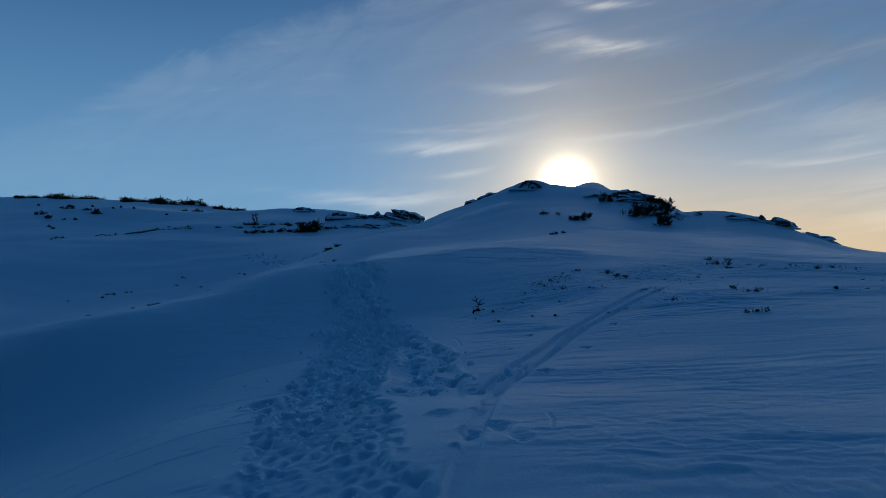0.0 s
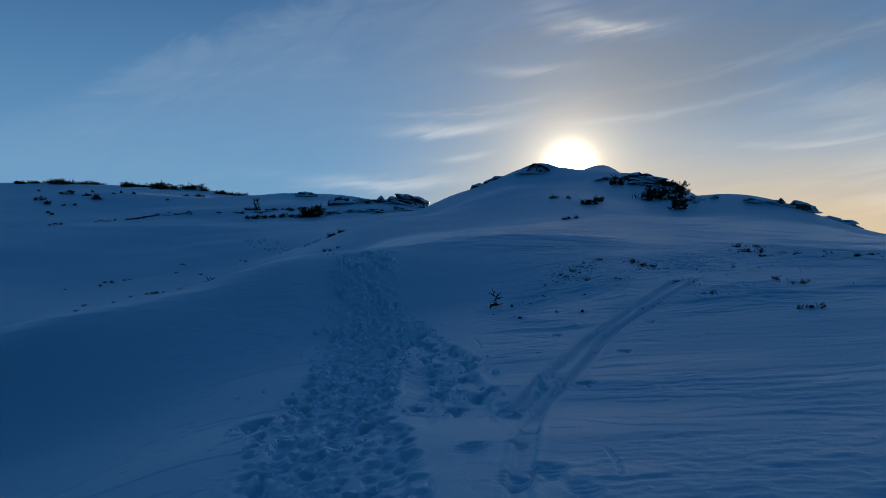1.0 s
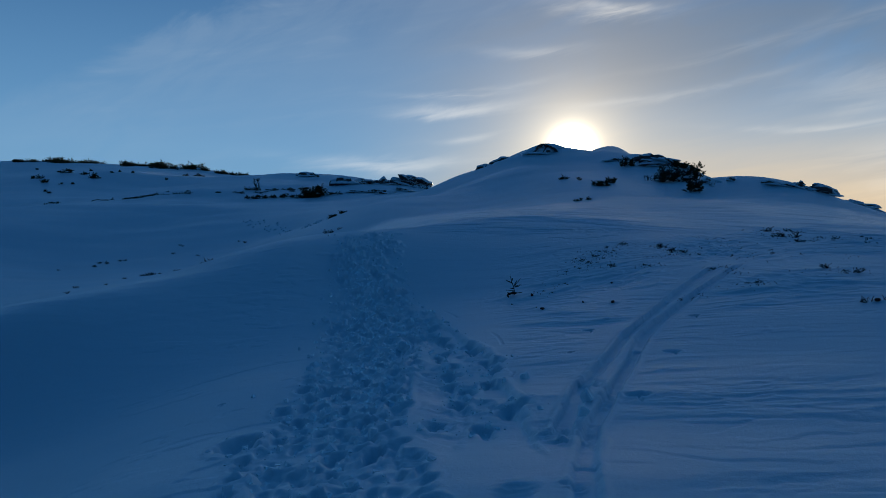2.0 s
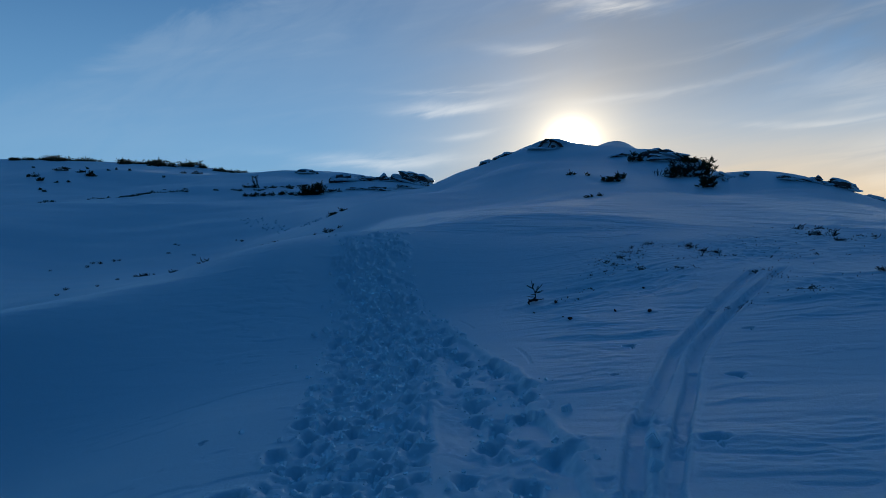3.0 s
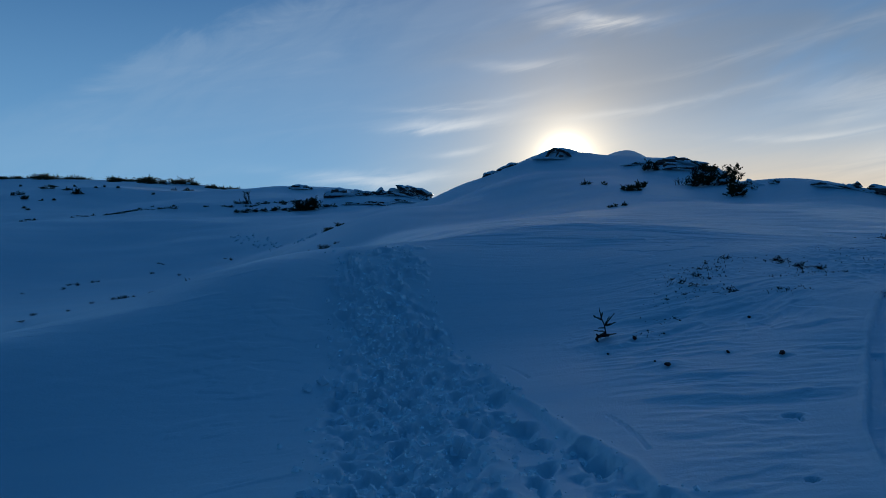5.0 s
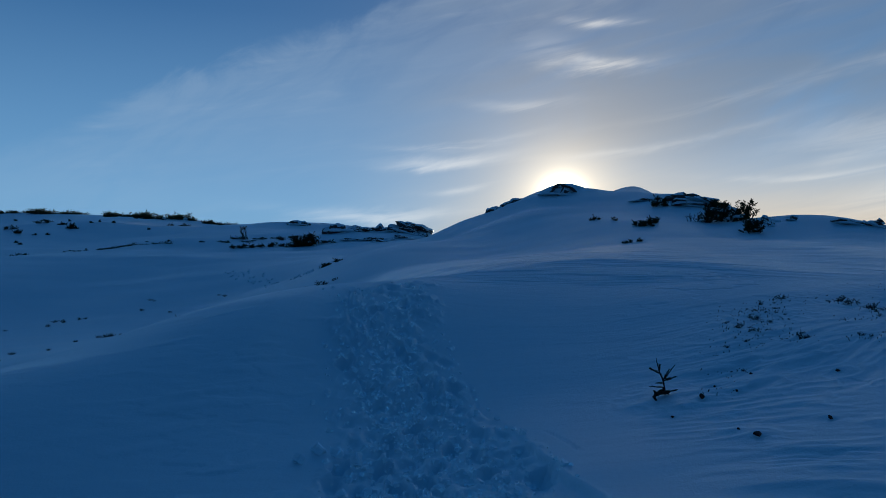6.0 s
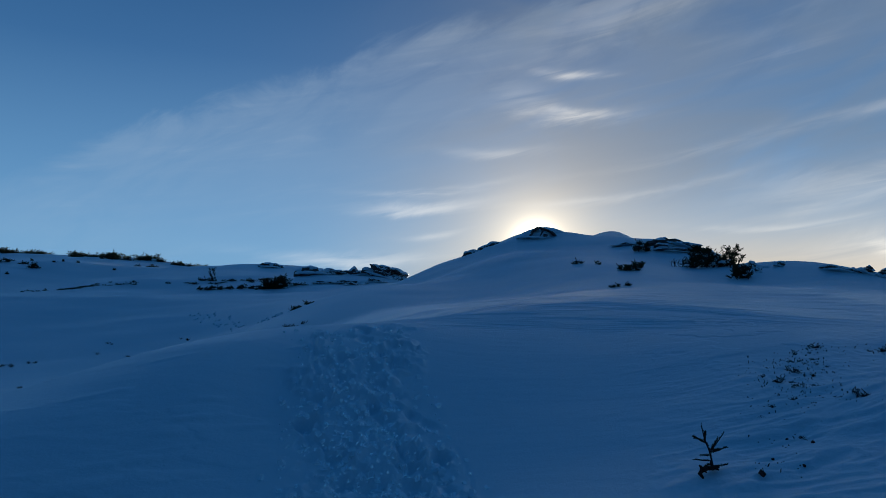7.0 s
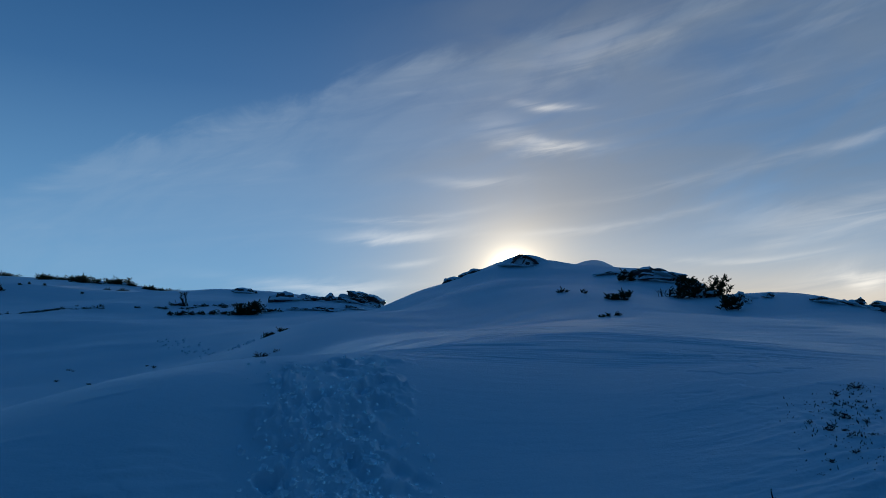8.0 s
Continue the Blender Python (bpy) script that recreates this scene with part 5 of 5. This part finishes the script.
# patches where the wind has bared the heath: x, y, spread, tufts
PATCHES = [(2.1, 15.7, 0.14, 0.16, 14), (2.4, 16.15, 0.2, 0.14, 12), (2.65, 16.4, 0.18, 0.12, 9), (3.15, 16.85, 0.16, 0.1, 8), (2.5, 15.3, 0.16, 0.14, 9), (1.95, 15.2, 0.2, 0.16, 8), (2.75, 16.2, 0.2, 0.14, 7), (3.86, 16.65, 0.1, 0.14, 10), (3.95, 16.25, 0.1, 0.12, 10)]
PATCHES += [(4.03, 15.85, 0.1, 0.14, 9), (3.6, 15.75, 0.2, 0.12, 6), (3.2, 14.95, 0.16, 0.06, 7), (4.1, 14.42, 0.1, 0.06, 7), (4.22, 14.05, 0.07, 0.2, 9), (3.15, 12.55, 0.1, 0.08, 5), (2.95, 12.4, 0.08, 0.05, 4), (4.1, 12.85, 0.2, 0.14, 8), (4.95, 16.4, 0.25, 0.2, 8), (5.25, 17.5, 0.2, 0.16, 6), (4.95, 15.35, 0.3, 0.2, 8), (5.7, 13.5, 0.3, 0.16, 8)]
PATCHES += [(7.0, 18.1, 0.25, 0.3, 14), (7.2, 17.5, 0.4, 0.2, 9), (6.85, 17.2, 0.3, 0.2, 7), (8.1, 17.4, 0.5, 0.3, 8), (9.2, 18.4, 1.0, 0.7, 9), (10.4, 19.0, 0.8, 0.5, 7), (7.4, 19.6, 0.3, 0.2, 7), (8.1, 20.2, 0.4, 0.2, 7), (7.5, 13.2, 0.5, 0.3, 5), (9.0, 15.2, 0.8, 0.5, 6), (6.3, 15.4, 0.7, 0.4, 7), (1.5, 14.42, 0.12, 0.08, 3), (1.2, 13.9, 0.12, 0.06, 3)]
for cx, cy, sx, sy, count in PATCHES:
    for _ in range(int(count * 0.6)):
        plant(heather, rnd.gauss(cx, sx), rnd.gauss(cy, sy), rnd.triangular(0.14, 0.55, 0.2))
    for _ in range(count // 5):
        plant(blades, rnd.gauss(cx, sx * 1.2), rnd.gauss(cy, sy * 1.2), rnd.triangular(0.2, 0.55, 0.28))
# lone tufts over the hollow beyond the knoll: x, y, size
for px, py, size in ((-19.95, 42.4, 1.6), (-19.4, 42.2, 2.0), (-18.9, 42.6, 1.4), (-18.6, 42.6, 1.2), (-19.8, 41.5, 1.5), (-16.3, 43.8, 1.6), (-16.8, 45.9, 1.4), (-16.5, 45.7, 1.0), (-15.0, 37.0, 3.0), (-14.7, 37.1, 1.8), (-15.2, 36.8, 1.3), (-14.6, 37.5, 1.0), (-13.0, 36.05, 2.4), (-12.8, 36.2, 1.2), (-13.0, 40.1, 3.2), (-13.3, 40.0, 1.6), (-14.5, 42.7, 1.4), (-13.0, 45.5, 1.2), (-12.5, 44.9, 1.6), (-10.2, 40.5, 1.3), (-8.95, 37.3, 1.1), (-8.5, 36.4, 1.5), (-6.2, 34.0, 0.9), (-5.6, 33.6, 2.4), (-5.44, 33.4, 1.6), (-5.15, 33.7, 1.5), (-15.8, 31.2, 1.2), (-16.2, 32.7, 1.3), (-14.7, 32.3, 1.0), (-15.2, 35.0, 1.1), (-21.5, 41.0, 1.1)):
    plant(heather, px, py, size * 0.85)


# stronger clumps
for px, py, size in ((3.87, 16.8, 0.8), (3.86, 16.5, 0.8), (3.97, 16.25, 0.7), (4.04, 15.95, 0.8), (2.14, 15.78, 0.6), (2.43, 16.1, 0.5), (3.18, 16.95, 0.8), (2.56, 15.2, 0.7), (4.1, 14.45, 0.6), (6.95, 18.25, 1.5), (7.15, 18.0, 1.3), (6.9, 17.3, 1.0), (7.36, 19.7, 1.1), (8.1, 20.2, 1.2), (4.15, 12.9, 0.7), (3.18, 12.6, 0.8), (4.9, 11.42, 0.8), (5.15, 11.36, 0.7), (5.6, 13.75, 0.9), (5.85, 13.3, 1.0), (5.75, 13.5, 0.7)):
    plant(heather, px, py, size)


def heath_litter():
    """Fine stalks, leaves and bits of heath that show through the thin crust."""
    wv, wf = [], []
    for cx, cy, sx, sy, count in PATCHES:
        for _ in range(count * 5):
            px, py = rnd.gauss(cx, sx * 1.15), rnd.gauss(cy, sy * 1.25)
            at = Vector((px, py, ground_z(px, py) - 0.004))
            a, ln = rnd.uniform(0, 6.28), 0.006 + 0.022 * rnd.random() ** 2.5
            tip = at + Vector((math.cos(a) * ln * 0.5, math.sin(a) * ln * 0.5, ln * rnd.uniform(0.5, 1.6)))
            tube(wv, wf, [at, at.lerp(tip, 0.5) + Vector((0, 0, ln * 0.15)), tip], [0.0025, 0.003 + 0.004 * rnd.random() ** 2, 0.001], 3)
    tagged(raw_part("heath_litter", wv, wf, HEATHER), "fine dead heather stalks and leaves showing through the crust", "heath litter", kind="stuff")


heath_litter()
for ob in heather + blades:
    ob.location = (rnd.uniform(6.5, 10.5), rnd.uniform(16.5, 18.5), 0)
    ob.location.z = ground_z(ob.location.x, ob.location.y) - 0.01
for n, (px, py, size) in enumerate(STONES):
    boulder(px, py, size * 0.62, 300 + n, "small rust-brown stone lying on wind-rippled snow", STONE)


# ---- loose snow thrown out by the feet ----
def clod(verts, faces, at, size, rnd):
    """A lump of broken crust with flat, uneven faces."""
    k = len(verts)
    tall, spin = rnd.uniform(0.45, 0.9), rnd.uniform(0, 6.28)
    turn = Euler((rnd.gauss(0, 0.45), rnd.gauss(0, 0.45), 0)).to_matrix()
    for level in (-0.5, 0.5):
        for n in range(5):
            a = spin + 2 * math.pi * n / 5 + rnd.uniform(-0.3, 0.3)
            r = size * 0.5 * rnd.uniform(0.65, 1.15)
            verts.append(Vector(at) + turn @ Vector((math.cos(a) * r, math.sin(a) * r, size * tall * (level + rnd.uniform(-0.18, 0.18)))))
    faces += [tuple(range(k + 4, k - 1, -1)), tuple(range(k + 5, k + 10))]
    faces += [(k + n, k + (n + 1) % 5, k + 5 + (n + 1) % 5, k + 5 + n) for n in range(5)]


def scatter_clods():
    rnd = random.Random(21)
    verts, faces = [], []
    for _ in range(1900):
        py = rnd.triangular(5.5, 16.6, 12.5)
        half = float(np.interp(py, TRAIL[:, 0], TRAIL[:, 2]))
        off = max(-1.25, min(1.25, rnd.gauss(0, 0.55)))
        px = float(np.interp(py, TRAIL_Y, TRAIL_X)) + half * off
        size = (0.012 + 0.075 * rnd.random() ** 3) * (1 - 0.4 * float(ease(12.5, 15.0, py)))
        clod(verts, faces, (px, py, ground_z(px, py) + size * 0.06), size, rnd)
    for _ in range(900):
        py = rnd.triangular(12.6, 17.8, 14.8)
        off = max(-1.3, min(1.3, rnd.gauss(-0.1, 0.6)))
        px = float(np.interp(py, TRAIL_Y, TRAIL_X)) + float(np.interp(py, TRAIL[:, 0], TRAIL[:, 2])) * off
        size = 0.012 + 0.06 * rnd.random() ** 2.6
        clod(verts, faces, (px, py, ground_z(px, py) + size * 0.06), size, rnd)
    for bx, by, wide in PRINTS_NEAR + PRINTS_FAR:
        for _ in range(14 if by > 7.5 else 0):
            a, far = rnd.uniform(0, 6.28), wide * rnd.uniform(0.5, 1.3)
            px, py = bx + far * math.cos(a), by + far * math.sin(a)
            size = 0.012 + 0.055 * rnd.random() ** 3
            clod(verts, faces, (px, py, ground_z(px, py) + size * 0.06), size, rnd)
    # an old drifted track that crosses the far hollow
    for _ in range(55):
        f = rnd.random()
        px, py = -14.2 + 7.0 * f + rnd.gauss(0, 0.35), 51.5 - 11.0 * f + rnd.gauss(0, 0.5)
        size = rnd.uniform(0.08, 0.2)
        clod(verts, faces, (px, py, ground_z(px, py) - size * 0.05), size, rnd)
    ob = raw_part("snow_crumbs", verts, faces, LOOSE_SNOW)
    tagged(ob, "crumbs of broken snow crust strewn along the trail", "snow crumbs", kind="stuff")


scatter_clods()
rnd = random.Random(33)
for px, py, size in ((-1.95, 10.75, 0.11), (-1.72, 10.15, 0.14), (-2.35, 11.8, 0.05), (-2.1, 11.2, 0.06), (-2.4, 13.3, 0.12), (-2.28, 13.45, 0.14), (-2.12, 13.4, 0.12), (-1.95, 13.2, 0.13), (-2.2, 12.2, 0.06), (-0.85, 13.1, 0.1), (-0.7, 12.0, 0.12), (-0.95, 11.5, 0.13), (-2.0, 12.5, 0.12), (-2.05, 12.35, 0.1), (-1.8, 9.9, 0.09), (0.35, 9.2, 0.1), (-0.2, 8.7, 0.09), (-2.3, 9.4, 0.05), (-1.6, 8.4, 0.08), (-0.4, 10.0, 0.12), (0.75, 8.2, 0.14), (0.62, 7.7, 0.1), (-2.55, 15.5, 0.07), (-1.2, 14.6, 0.08), (-1.15, 15.6, 0.07), (-2.5, 14.4, 0.06)):
    verts, faces = [], []
    clod(verts, faces, (0, 0, 0), size, rnd)
    bm = bmesh.new()
    made = [bm.verts.new(v) for v in verts]
    for f in faces:
        bm.faces.new([made[i] for i in f])
    bmesh.ops.bevel(bm, geom=bm.edges[:], offset=size * 0.07, segments=2, affect="EDGES")
    ob = part("snow_chunk", bm, LOOSE_SNOW)
    ob.location = (px, py, ground_z(px, py) + size * 0.2)
    tagged(ob, "broken chunk of snow crust lying beside the trail", "snow chunk", "snow chunks by the trail")
